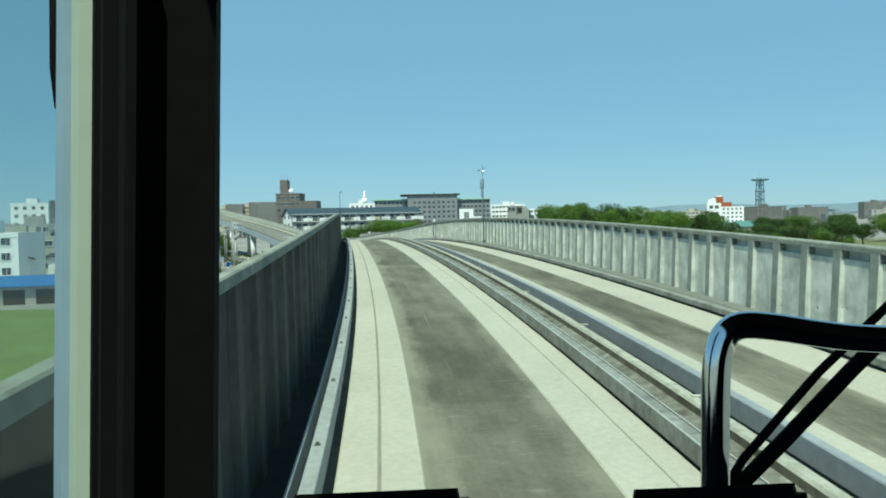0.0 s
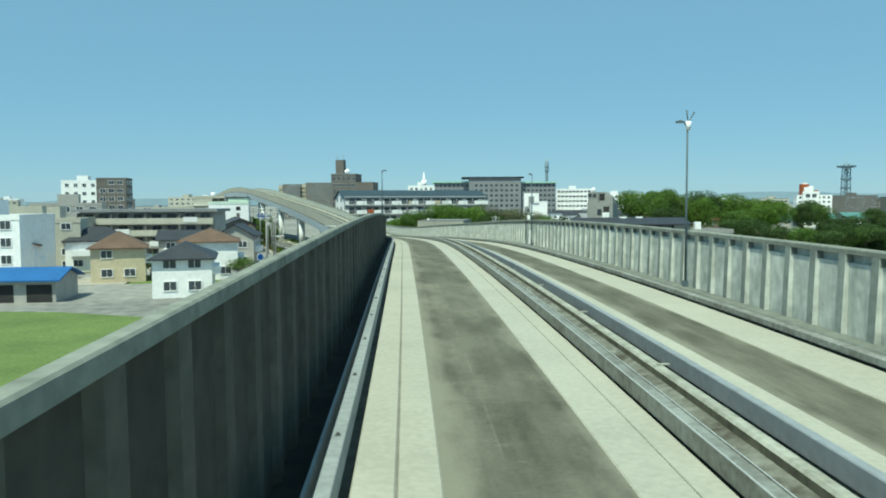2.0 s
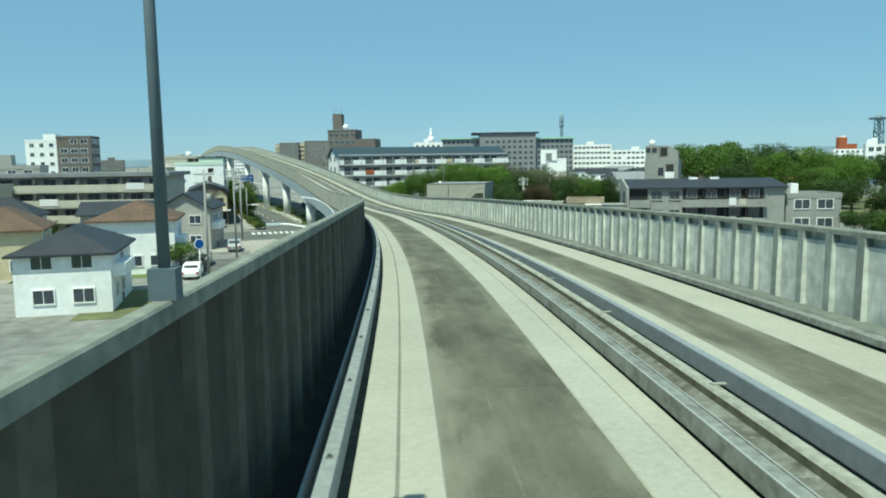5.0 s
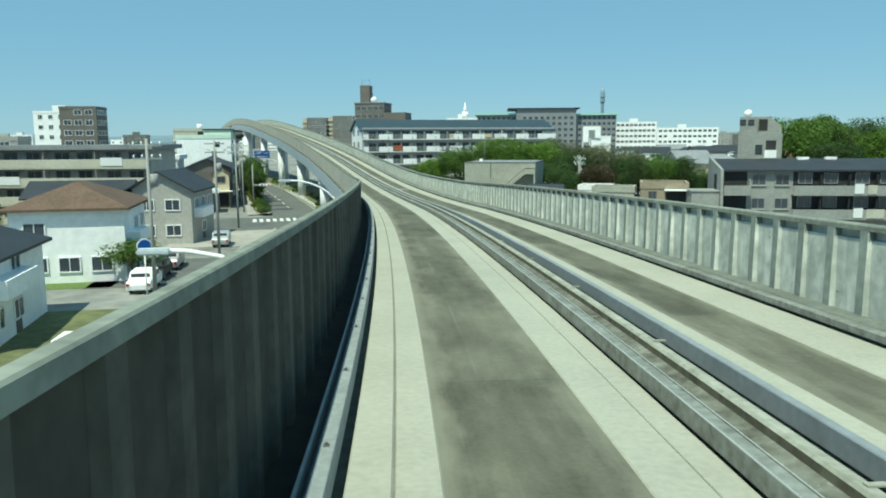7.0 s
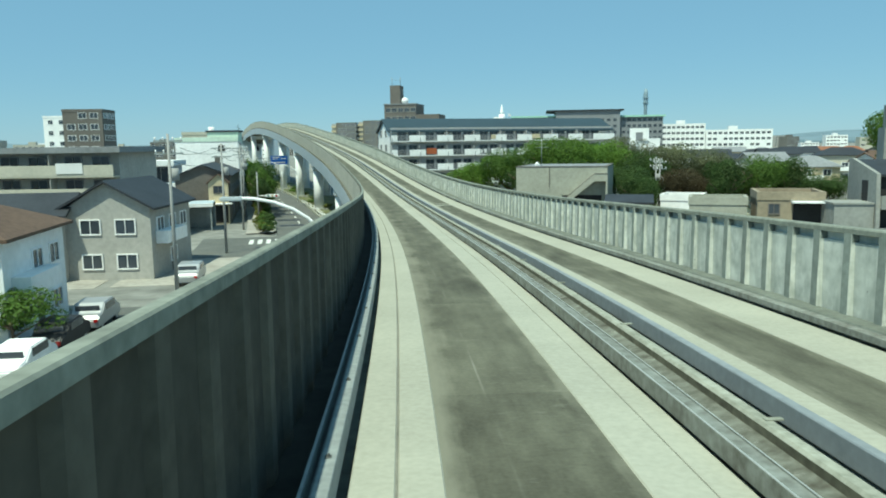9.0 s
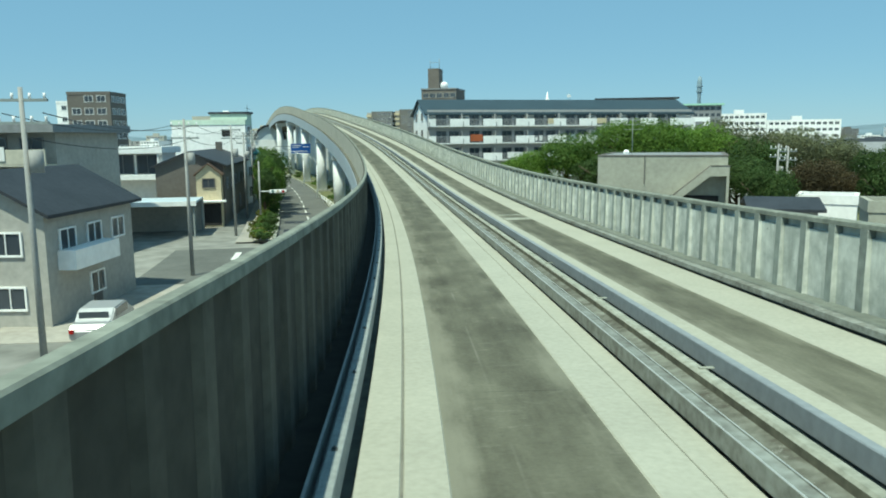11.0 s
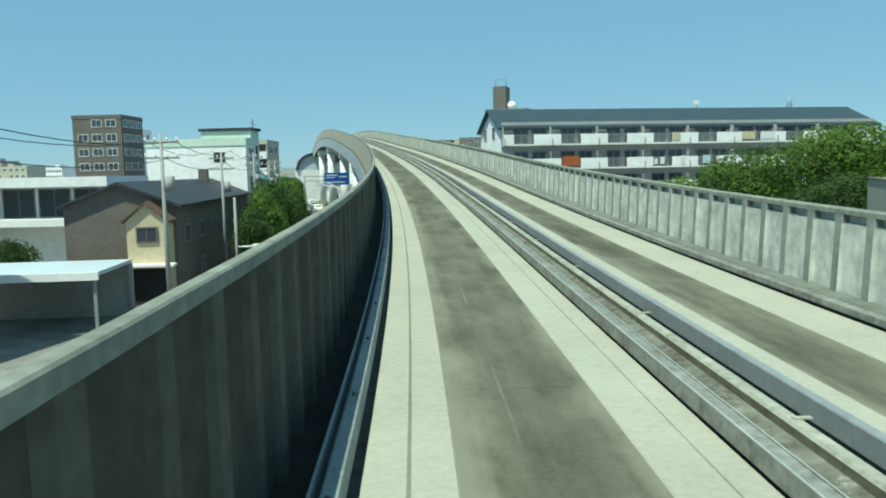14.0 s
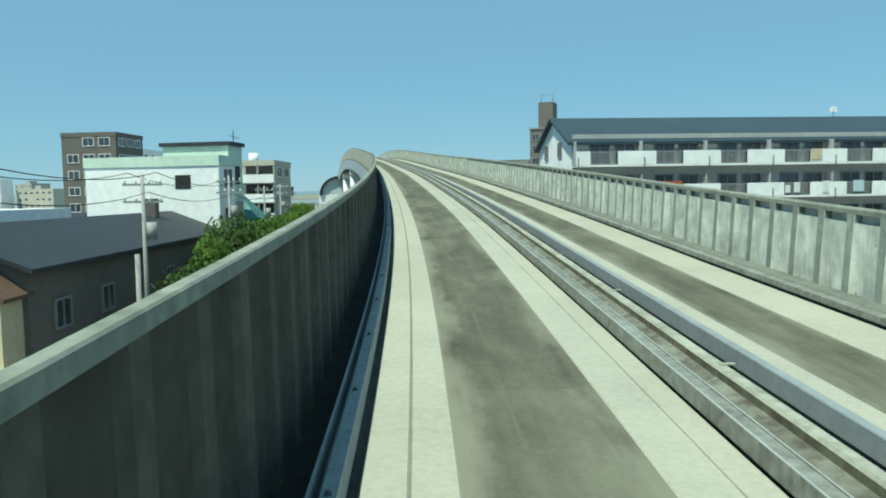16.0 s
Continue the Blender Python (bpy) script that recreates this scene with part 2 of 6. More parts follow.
class Nodes:
    """Short hand for building a node tree."""

    def __init__(self, m):
        self.n, self.l = m.node_tree.nodes, m.node_tree.links

    def put(self, socket, v):
        if isinstance(v, bpy.types.NodeSocket):
            self.l.new(v, socket)
        elif v is not None:
            socket.default_value = v

    def math(self, op, a, b=None, c=None):
        q = self.n.new("ShaderNodeMath")
        q.operation = op
        for k, v in enumerate((a, b, c)):
            self.put(q.inputs[k], v)
        return q.outputs[0]

    def span(self, v, a, b, c=0.0, d=1.0):
        q = self.n.new("ShaderNodeMapRange")
        for k, x in enumerate((v, a, b, c, d)):
            self.put(q.inputs[k], x)
        return q.outputs[0]

    def noise(self, vec, scale, detail=4.0, rough=0.55):
        q = self.n.new("ShaderNodeTexNoise")
        self.put(q.inputs["Vector"], vec)
        for key, v in (("Scale", scale), ("Detail", detail), ("Roughness", rough)):
            q.inputs[key].default_value = v
        return q.outputs["Fac"]

    def vec(self, x, y, z=0.0):
        q = self.n.new("ShaderNodeCombineXYZ")
        for k, v in enumerate((x, y, z)):
            self.put(q.inputs[k], v)
        return q.outputs[0]

    def mix(self, f, a, b):
        q = self.n.new("ShaderNodeMix")
        q.data_type = "RGBA"
        for key, v in (("Factor", f), ("A", a), ("B", b)):
            self.put(q.inputs[key], v if not isinstance(v, tuple) else (*v, 1.0))
        return q.outputs["Result"]

    def scaled(self, col, f):
        q = self.n.new("ShaderNodeVectorMath")
        q.operation = "SCALE"
        self.put(q.inputs[0], col)
        self.put(q.inputs["Scale"], f)
        return q.outputs[0]


def lane_material():
    """Dark deck between the strips: poured in lengths, with tyre streaks, scuffs and pale dust along the edges."""
    m = bpy.data.materials.new("lane_concrete")
    m.use_nodes = True
    k = Nodes(m)
    b = k.n["Principled BSDF"]
    at, sep = k.n.new("ShaderNodeAttribute"), k.n.new("ShaderNodeSeparateXYZ")
    at.attribute_name = "lane_place"
    k.l.new(at.outputs["Vector"], sep.inputs[0])
    u, s, lane = sep.outputs
    geo = k.n.new("ShaderNodeNewGeometry").outputs["Position"]
    streak = k.noise(k.vec(k.math("MULTIPLY", u, 3.2), k.math("MULTIPLY", s, 0.16), lane), 1.0, 5.0, 0.6)
    cloud = k.noise(k.vec(k.math("MULTIPLY", u, 1.1), k.math("MULTIPLY", s, 0.55), lane), 1.0, 6.0, 0.62)
    grain = k.noise(geo, 22.0, 3.0)
    pour = k.n.new("ShaderNodeTexWhiteNoise")
    pour.noise_dimensions = "1D"
    k.put(pour.inputs["W"], k.math("FLOOR", k.math("DIVIDE", k.math("ADD", s, k.math("MULTIPLY", lane, 3.3)), 5.6)))
    tone = k.math("ADD", k.span(streak, 0.3, 0.7, 0.92, 1.16), k.span(cloud, 0.3, 0.7, -0.3, 0.28))
    tone = k.math("ADD", tone, k.span(grain, 0.3, 0.7, -0.09, 0.09))
    tone = k.math("ADD", tone, k.span(pour.outputs["Value"], 0.0, 1.0, -0.12, 0.12))
    dark = k.mix(k.span(cloud, 0.35, 0.65), (0.108, 0.106, 0.078), (0.122, 0.121, 0.09))
    # fine scratches across the way of travel, pale and dark, in worn patches
    worn = k.span(k.noise(k.vec(k.math("MULTIPLY", u, 0.5), k.math("MULTIPLY", s, 0.07), lane), 1.0, 3.0), 0.4, 0.62)
    scuff = k.noise(k.vec(k.math("MULTIPLY", u, 2.2), k.math("MULTIPLY", s, 9.0), lane), 1.0, 4.0, 0.7)
    dark = k.mix(k.math("MULTIPLY", k.span(scuff, 0.58, 0.74), k.math("MULTIPLY", worn, 0.5)), dark, (0.23, 0.225, 0.185))
    dark = k.mix(k.math("MULTIPLY", k.span(scuff, 0.42, 0.3), k.math("MULTIPLY", worn, 0.45)), dark, (0.06, 0.06, 0.046))
    # cracks where two pours meet
    seam = k.math("FRACT", k.math("DIVIDE", k.math("ADD", s, k.math("MULTIPLY", lane, 3.3)), 5.6))
    line = k.math("MULTIPLY", k.span(k.math("ABSOLUTE", k.math("SUBTRACT", seam, 0.5)), 0.497, 0.499), k.span(streak, 0.45, 0.55))
    dark = k.mix(k.math("MULTIPLY", line, 0.55), dark, (0.045, 0.045, 0.036))
    # broken pale line left by a guide mark, only in the near lane
    mark = k.span(k.math("ABSOLUTE", k.math("ADD", u, 0.24)), 0.026, 0.008)
    mark = k.math("MULTIPLY", k.math("MULTIPLY", mark, k.span(lane, 0.5, 0.0)), k.span(k.noise(k.vec(0.0, k.math("MULTIPLY", s, 0.35), 4.0), 1.0, 4.0), 0.48, 0.66, 0.0, 0.34))
    dark = k.mix(mark, dark, (0.3, 0.295, 0.25))
    # dust, thicker along the left edge
    wob = k.math("ADD", k.span(cloud, 0.3, 0.7, -0.22, 0.22), k.span(streak, 0.3, 0.7, -0.1, 0.1))
    left = k.span(k.math("ADD", k.math("MULTIPLY", u, -1.0), wob), 0.58, 0.98, 0.0, 0.75)
    right = k.span(k.math("ADD", u, wob), 0.72, 1.08, 0.0, 0.6)
    col = k.mix(k.math("MAXIMUM", left, right), k.scaled(dark, tone), (0.235, 0.23, 0.178))
    k.put(b.inputs["Base Color"], col)
    b.inputs["Roughness"].default_value, b.inputs["Specular IOR Level"].default_value = 0.92, 0.3
    bp = k.n.new("ShaderNodeBump")
    bp.inputs["Strength"].default_value, bp.inputs["Distance"].default_value = 0.25, 0.01
    k.put(bp.inputs["Height"], grain)
    k.put(b.inputs["Normal"], bp.outputs[0])
    return m


def bed_material():
    """Grey bed with brown grime and pale grit."""
    m = material("gritty_bed", (0.165, 0.172, 0.145), 0.95, spread=0.4, grain=7, patch=1.3, tint=(0.11, 0.1, 0.075))
    k = Nodes(m)
    b = k.n["Principled BSDF"]
    geo = k.n.new("ShaderNodeNewGeometry").outputs["Position"]
    grit = k.span(k.noise(geo, 3.0, 9.0, 0.78), 0.58, 0.7, 0.0, 0.7)
    old = b.inputs["Base Color"].links[0].from_socket
    k.put(b.inputs["Base Color"], k.mix(grit, old, (0.42, 0.43, 0.38)))
    return m


def panel_material():
    """Precast panel: rain streaks running down, whitish bloom and a few dark specks."""
    m = material("parapet_concrete", (0.55, 0.565, 0.515), 0.9, spread=0.2, grain=4, patch=1.4, tint=(0.41, 0.44, 0.4))
    k = Nodes(m)
    b = k.n["Principled BSDF"]
    sep = k.n.new("ShaderNodeSeparateXYZ")
    geo = k.n.new("ShaderNodeNewGeometry").outputs["Position"]
    k.l.new(geo, sep.inputs[0])
    x, y, z = sep.outputs
    run = k.noise(k.vec(k.math("MULTIPLY", x, 5.0), k.math("MULTIPLY", y, 5.0), k.math("MULTIPLY", z, 0.7)), 1.0, 5.0, 0.62)
    bloom = k.noise(geo, 1.7, 6.0, 0.6)
    old = b.inputs["Base Color"].links[0].from_socket
    col = k.mix(k.span(run, 0.5, 0.72, 0.0, 0.55), old, (0.3, 0.32, 0.28))
    col = k.mix(k.math("MULTIPLY", k.span(bloom, 0.5, 0.68), k.span(run, 0.6, 0.35, 0.0, 0.7)), col, (0.79, 0.8, 0.75))
    speck = k.noise(geo, 9.0, 2.0)
    col = k.mix(k.span(speck, 0.735, 0.765, 0.0, 0.8), col, (0.1, 0.1, 0.08))
    k.put(b.inputs["Base Color"], col)
    return m


M["wall"] = panel_material()
M["bed"] = bed_material()
M["lane"] = lane_material()


# ---------------------------------------------------------------- mesh helpers
def link(name, bm, mat, parent=None, label=""):
    me = bpy.data.meshes.new(name)
    bm.to_mesh(me)
    bm.free()
    for m in mat if isinstance(mat, (list, tuple)) else [mat]:
        me.materials.append(m)
    ob = new(name, me)
    if parent:
        ob.parent = parent
    if label:
        ob["label"] = label
    return ob


def part(name, bm, mat, parent, label=""):
    return link(name, bm, mat, parent, label)


def box(bm, x0, x1, y0, y1, z0, z1, mi=0, m=None):
    vs = [Vector((x, y, z)) for x in (x0, x1) for y in (y0, y1) for z in (z0, z1)]
    vs = [bm.verts.new(m @ v if m else v) for v in vs]
    for f in ((0, 1, 3, 2), (4, 6, 7, 5), (0, 4, 5, 1), (2, 3, 7, 6), (0, 2, 6, 4), (1, 5, 7, 3)):
        bm.faces.new([vs[i] for i in f]).material_index = mi
    return vs


def boxes(*rows):
    bm = bmesh.new()
    for r in rows:
        box(bm, *r)
    return bm


def sweep(profile, s0, s1, step=2.0, closed=True, bm=None, mi=0):
    """Profile of (to the right, up) carried along the guideway."""
    bm = bm or bmesh.new()
    rings = []
    for s in np.linspace(s0, s1, max(2, int(round((s1 - s0) / step)) + 1)):
        rings.append([bm.verts.new(on_line(s, a, b)) for a, b in profile])
    k = len(profile)
    for r, q in zip(rings, rings[1:]):
        for i in range(k if closed else k - 1):
            j = (i + 1) % k
            bm.faces.new((r[i], r[j], q[j], q[i])).material_index = mi
    if closed:
        bm.faces.new(rings[0][::-1])
        bm.faces.new(rings[-1])
    bmesh.ops.recalc_face_normals(bm, faces=bm.faces)
    return bm


def rect(a0, a1, z0, z1):
    return [(a0, z0), (a1, z0), (a1, z1), (a0, z1)]


def empty(name, m, label, category, group="", kind=""):
    ob = new(name)
    ob.matrix_world = m
    return tagged(ob, label, category, group, kind)


# ---------------------------------------------------------------- ground
GROUND = -8.4
bm = boxes((-3000, 3000, -900, 4500, GROUND - 1, GROUND))
tagged(link("ground", bm, M["ground"]), "grey town ground with yards and lots", "ground", kind="structure")
# low hills on the horizon
bm = bmesh.new()
for k, (x, y, w, h) in enumerate(((1500, 3300, 900, 42), (2300, 2700, 800, 50), (600, 3900, 900, 30), (-1500, 3700, 900, 34), (-2500, 3000, 900, 40), (-400, 4200, 1000, 24))):
    res = bmesh.ops.create_uvsphere(bm, u_segments=28, v_segments=10, radius=1.0)
    for v in res["verts"]:
        n = noise.noise(v.co * 2.3 + Vector((k, k, 0)))
        v.co = Vector((x + v.co.x * w * (1 + 0.2 * n), y + v.co.y * 300, GROUND + max(-0.3, v.co.z) * h * (1 + 0.5 * n)))
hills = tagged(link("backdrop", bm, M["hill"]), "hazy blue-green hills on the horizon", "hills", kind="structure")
for p in hills.data.polygons:
    p.use_smooth = True


def flat(name, pts, z, mat, label, cat):
    bm = bmesh.new()
    bm.faces.new([bm.verts.new((x, y, GROUND + z)) for x, y in pts])
    bmesh.ops.recalc_face_normals(bm, faces=bm.faces)
    for f in bm.faces:
        if f.normal.z < 0:
            f.normal_flip()
    return tagged(link(name, bm, mat), label, cat, kind="structure")


flat("grass_field", [(-22, 30), (-20, 92), (-44, 100), (-92, 104), (-120, 60), (-110, 20)], 0.03, M["grass"], "mown green playing field beside the guideway", "grass")

flat("wood_floor", [(-27, 196), (34, 194), (36, 226), (-24, 226)], 0.03, M["verge"], "dark earth and undergrowth below the trees", "undergrowth")
flat("wood_floor", [(40, 184), (182, 196), (182, 262), (104, 280), (38, 232)], 0.03, M["verge"], "dark earth and undergrowth below the wood", "undergrowth")

# ---------------------------------------------------------------- guideway
S0, S1 = -60.0, 540.0
DROP = -0.12
LEDGE, LTOP = -1.955, 1.72
REDGE, RTOP = 5.785, 1.36
bm = sweep([(-2.3, -0.5), (-2.3, -0.08), (2.3, -0.08), (2.31, DROP - 0.08), (6.1, DROP - 0.08), (6.1, -0.6), (4.3, -2.0), (-0.4, -2.0)], S0, S1)
tagged(link("guideway_deck", bm, M["deck"]), "dark weathered concrete deck of the elevated guideway", "deck", kind="structure")


def slab(a0, a1, z0, z1, e=0.012):
    return [(a0, z0), (a0, z1 - e), (a0 + e, z1), (a1 - e, z1), (a1, z1 - e), (a1, z0)]


# lanes between the strips, a hair above the deck
for c0, c1, z in ((-0.69, 0.74, -0.012), (3.27, 4.37, DROP - 0.012)):
    offs = [0.0, 0.08, 0.2, 0.36, 0.5, 0.64, 0.8, 0.92, 1.0]
    bm = sweep([(c0 + (c1 - c0) * f, z) for f in offs], S0, S1, closed=False)
    for f in bm.faces:
        if f.normal.z < 0:
            f.normal_flip()
    ob = tagged(link("lane", bm, M["lane"]), "dark worn concrete lane between the running strips", "lane", "lanes", "structure")
    # metres across from the middle and along the track, for the streaks
    att = ob.data.attributes.new("lane_place", "FLOAT_VECTOR", "POINT")
    sts = np.linspace(S0, S1, len(ob.data.vertices) // len(offs))
    for k in range(len(ob.data.vertices)):
        att.data[k].vector = (2 * offs[k % len(offs)] - 1, sts[k // len(offs)], c0)

# running strips, each of two planks of concrete with a joint between them
for a0, a1, z, g in ((-1.39, -0.69, 0.0, -1.042), (0.74, 1.468, 0.0, 1.19), (2.66, 3.27, DROP, 3.06), (4.37, 5.24, DROP, 4.9)):
    if a0 > 2:
        bm = sweep(slab(a0, a1, z - 0.08, z), S0, S1)
    else:
        gap = 0.008 if a0 < 0 else 0.0012
        bm = sweep(slab(a0, g - gap, z - 0.08, z), S0, S1)
        sweep(slab(g + gap, a1, z - 0.08, z), S0, S1, bm=bm)
        tagged(link("strip_joint", sweep(rect(g - 0.009, g + 0.009, z - 0.07, z - 0.006), S0, S1), M["joint"]), "grey filled joint along the running strip", "joint", "strip joints", "structure")
    tagged(link("running_strip", bm, M["strip"]), "pale worn concrete running strip on the deck", "running strip", "running strips", "structure")


def beam(face, back, z, h, flange, lip, slot=0.14, foot=0.03):
    """Guide rail of channel section: a guiding flange, a deep slot and a back lip."""
    d = 1 if back > face else -1
    top, low = z + h, z + h - slot
    prof = [(face, z + foot), (face, top - 0.006), (face + d * 0.006, top), (face + d * flange, top), (face + d * flange, low), (back - d * lip, low), (back - d * lip, top), (back, top), (back, z + foot)]
    return sweep(prof, S0, S1)


for face, back, z, h, flange, lip, slot, foot, mat in ((-1.462, -1.66, 0.0, 0.25, 0.11, 0.022, 0.17, 0.03, "steel"), (1.492, 1.65, 0.0, 0.18, 0.02, 0.016, 0.012, 0.004, "railsteel"), (2.62, 2.5, DROP, 0.235, 0.1, 0.014, 0.012, 0.035, "bluesteel"), (5.29, 5.47, DROP, 0.13, 0.16, 0.01, 0.01, 0.03, "railsteel")):
    rail = tagged(link("guide_rail", beam(face, back, z, h, flange, lip, slot, foot), M[mat]), "galvanised steel guide rail bolted beside the running strip", "guide rail", "guide rails", "structure")
    if face == -1.462:
        near_rail = rail
# brighter lips on the near track's right-hand rail
for a0, a1 in ((1.494, 1.51), (1.636, 1.648)):
    tagged(link("rail_lip", sweep(slab(a0, a1, 0.165, 0.184, 0.003), S0, S1), M["railbright"]), "bright lip of the guide rail", "rail lip", "rail lips", "structure")
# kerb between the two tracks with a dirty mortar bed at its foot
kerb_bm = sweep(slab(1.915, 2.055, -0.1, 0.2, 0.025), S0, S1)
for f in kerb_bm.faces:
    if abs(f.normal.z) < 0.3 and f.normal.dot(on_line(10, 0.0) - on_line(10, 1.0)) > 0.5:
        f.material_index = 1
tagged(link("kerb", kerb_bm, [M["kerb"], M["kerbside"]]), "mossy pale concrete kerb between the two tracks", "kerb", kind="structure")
tagged(link("mortar_bed", sweep([(1.652, -0.08), (1.652, 0.05), (1.74, 0.062), (1.83, 0.08), (1.914, 0.1), (1.914, -0.08)], S0, S1), M["bed"]), "dirty mortar bed with grit between rail and kerb", "bed", kind="structure")

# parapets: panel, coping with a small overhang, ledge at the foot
wall_l = tagged(link("wall_left", sweep([(-2.11, -0.9), (-2.11, LTOP - 0.09), (-2.01, LTOP - 0.09), (-2.01, -0.9)], S0, S1), [M["shadewall"], M["outwall"]]), "tall grey precast concrete parapet wall with ribs", "wall", kind="structure")
wall_r = tagged(link("wall_right", sweep([(5.835, -0.9), (5.835, RTOP - 0.225), (5.905, RTOP - 0.215), (5.905, RTOP - 0.09), (5.95, RTOP - 0.09), (5.95, -0.9)], S0, S1), M["wall"]), "tall grey precast concrete parapet wall with ribs", "wall", kind="structure")
for name, prof in (("coping_left", [(-2.05, LTOP - 0.09), (-2.05, LTOP - 0.012), (-2.038, LTOP), (LEDGE - 0.012, LTOP), (LEDGE, LTOP - 0.012), (LEDGE, LTOP - 0.09)]), ("coping_right", [(REDGE, RTOP - 0.09), (REDGE, RTOP - 0.02), (REDGE + 0.02, RTOP), (5.97, RTOP), (5.97, RTOP - 0.09)])):
    tagged(link(name, sweep(prof, S0, S1), M["coping"]), "weathered olive-grey concrete coping on the parapet", "coping", kind="structure")
tagged(link("ledge", sweep(slab(5.475, 5.835, DROP - 0.1, DROP + 0.15, 0.03), S0, S1), M["ledge"]), "low concrete ledge at the foot of the parapet", "ledge", kind="structure")
# dark strip that stands for the shade at the parapet's foot
tagged(link("gutter_floor", sweep(rect(-2.009, -1.68, -0.12, -0.06), S0, S1), M["gutter"]), "dark stained concrete gutter with the parapet's shade in its colour", "gutter", kind="structure")
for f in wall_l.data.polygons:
    # plain concrete outside; the side towards the track has its shade in the colour
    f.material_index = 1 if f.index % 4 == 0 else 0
# steel fascia girder below the deck's edges, with a pale edge band
for a, b in ((-2.34, -2.3), (6.12, 6.16)):
    tagged(link("fascia_girder", sweep([(a, -1.9), (a, -0.25), (b, -0.25), (b, -1.9)], S0, S1), M["girder"]), "pale blue painted steel girder of the guideway", "girder", "girders", "structure")

# ---------------------------------------------------------------- light kit of the guideway: lamp posts on the walls
def tube(bm, pts, r, sides=8, mi=0):
    rings, u = [], None
    pts = [Vector(p) for p in pts]
    for i, p in enumerate(pts):
        d = (pts[min(i + 1, len(pts) - 1)] - pts[max(i - 1, 0)]).normalized()
        if u is None:
            u = d.cross(Vector((0.31, 0.12, 0.94)) if abs(d.z) < 0.8 else Vector((0.94, 0.12, 0.31)))
        u = (u - d * u.dot(d)).normalized()
        w = d.cross(u)
        rr = r[i] if isinstance(r, (list, tuple)) else r
        rings.append([bm.verts.new(p + rr * (math.cos(a) * u + math.sin(a) * w)) for a in (2 * math.pi * k / sides for k in range(sides))])
    for a, b in zip(rings, rings[1:]):
        for k in range(sides):
            f = bm.faces.new((a[k], a[(k + 1) % sides], b[(k + 1) % sides], b[k]))
            f.material_index, f.smooth = mi, True
    bm.faces.new(rings[0][::-1])
    bm.faces.new(rings[-1])
    return bm


def lamp_post(s, lat, base, top, arm):
    p = frame_at(s, lat, base)
    t = empty("lamp_post", Matrix.Translation(p.translation) @ pose(0, 0, 0, 0, 0, math.degrees(np.interp(s, STATIONS, HEAD))), "slender grey steel lamp post on the parapet wall", "lamp post", "lamp posts on the parapets")
    part("pole", tube(bmesh.new(), [(0, 0, 0), (0, 0, top)], [0.028, 0.022]), M["mast"], t)
    part("bracket", boxes((-0.06, 0.06, -0.05, 0.05, -0.02, 0.12)), M["mast"], t)
    bar = part("arm", tube(bmesh.new(), [(0, 0, top - 0.15), (arm * 0.5, 0, top - 0.02), (arm, 0, top)], 0.02, 6), M["mast"], t)
    part("lamp_head", boxes((arm - 0.07, arm + 0.07, -0.05, 0.05, top - 0.06, top - 0.01)), M["mast"], bar, "small grey lamp head")
    return t


_post = lamp_post(39.9, 5.7, 0.05, 3.9, -0.2)
part("fork", tube(bmesh.new(), [(-0.03, 0, 4.15), (0.02, 0, 3.85), (0.16, 0, 4.1)], 0.02, 6), M["mast"], _post)
part("float", tube(bmesh.new(), [(0.02, 0, 3.68), (0.02, 0, 3.88)], [0.05, 0.07], 8), M["white"], _post, "white wind gauge housing")
lamp_post(59.4, -2.0, LTOP + 0.02, 2.1, 0.14)
lamp_post(61.1, 5.7, 0.05, 3.7, -0.12)

t = empty("junction_box", frame_at(62.9, 5.8, RTOP), "small white junction box on the parapet coping", "junction box")
part("case", boxes((-0.02, 0.1, -0.14, 0.14, 0.002, 0.24)), M["white"], t)
part("cable", tube(bmesh.new(), [(-0.05, 0.3, 0.0), (-0.06, 0.3, -0.6), (-0.06, 0.3, -1.1)], 0.02, 6), M["dark"], t)
t = empty("cable_cover", frame_at(62.2, 5.74, 0.05), "white painted cable cover on the parapet's inner face", "cable cover")
part("cover", boxes((0.0, 0.09, -0.16, 0.16, 0.0, 0.3), (0.03, 0.09, -0.2, 0.12, 0.3, 0.75)), M["white"], t)
# ---------------------------------------------------------------- piers
def pier(s):
    h = np.interp(s, STATIONS, HEAD)
    z = on_line(s).z
    base = on_line(s, 1.9)
    t = empty("pier", pose(base.x, base.y, GROUND, 0, 0, math.degrees(h)), "white painted round bridge pier with a crossbeam", "pier", "piers of the guideway")
    top = z - 2.0 - GROUND
    for a in (-3.1, 2.4):
        bm = tube(bmesh.new(), [(a, 0, 0), (a, 0, top - 0.9)], 0.78, 24)
        part("column", bm, M["pier"], t)
        part("footing", boxes((a - 1.3, a + 1.3, -1.3, 1.3, -0.2, 0.35)), M["kerb"], t)
    bm = boxes((-4.0, 3.6, -0.9, 0.9, top - 1.0, top + 0.05))
    bmesh.ops.bevel(bm, geom=bm.edges[:], offset=0.12, segments=1, affect="EDGES")
    part("crossbeam", bm, M["pier"], t)
    return t


for s in (-40, -4, 30, 63, 96, 129, 162, 192, 224, 257.5, 288, 321, 354, 392, 425, 460, 500):
    pier(s)

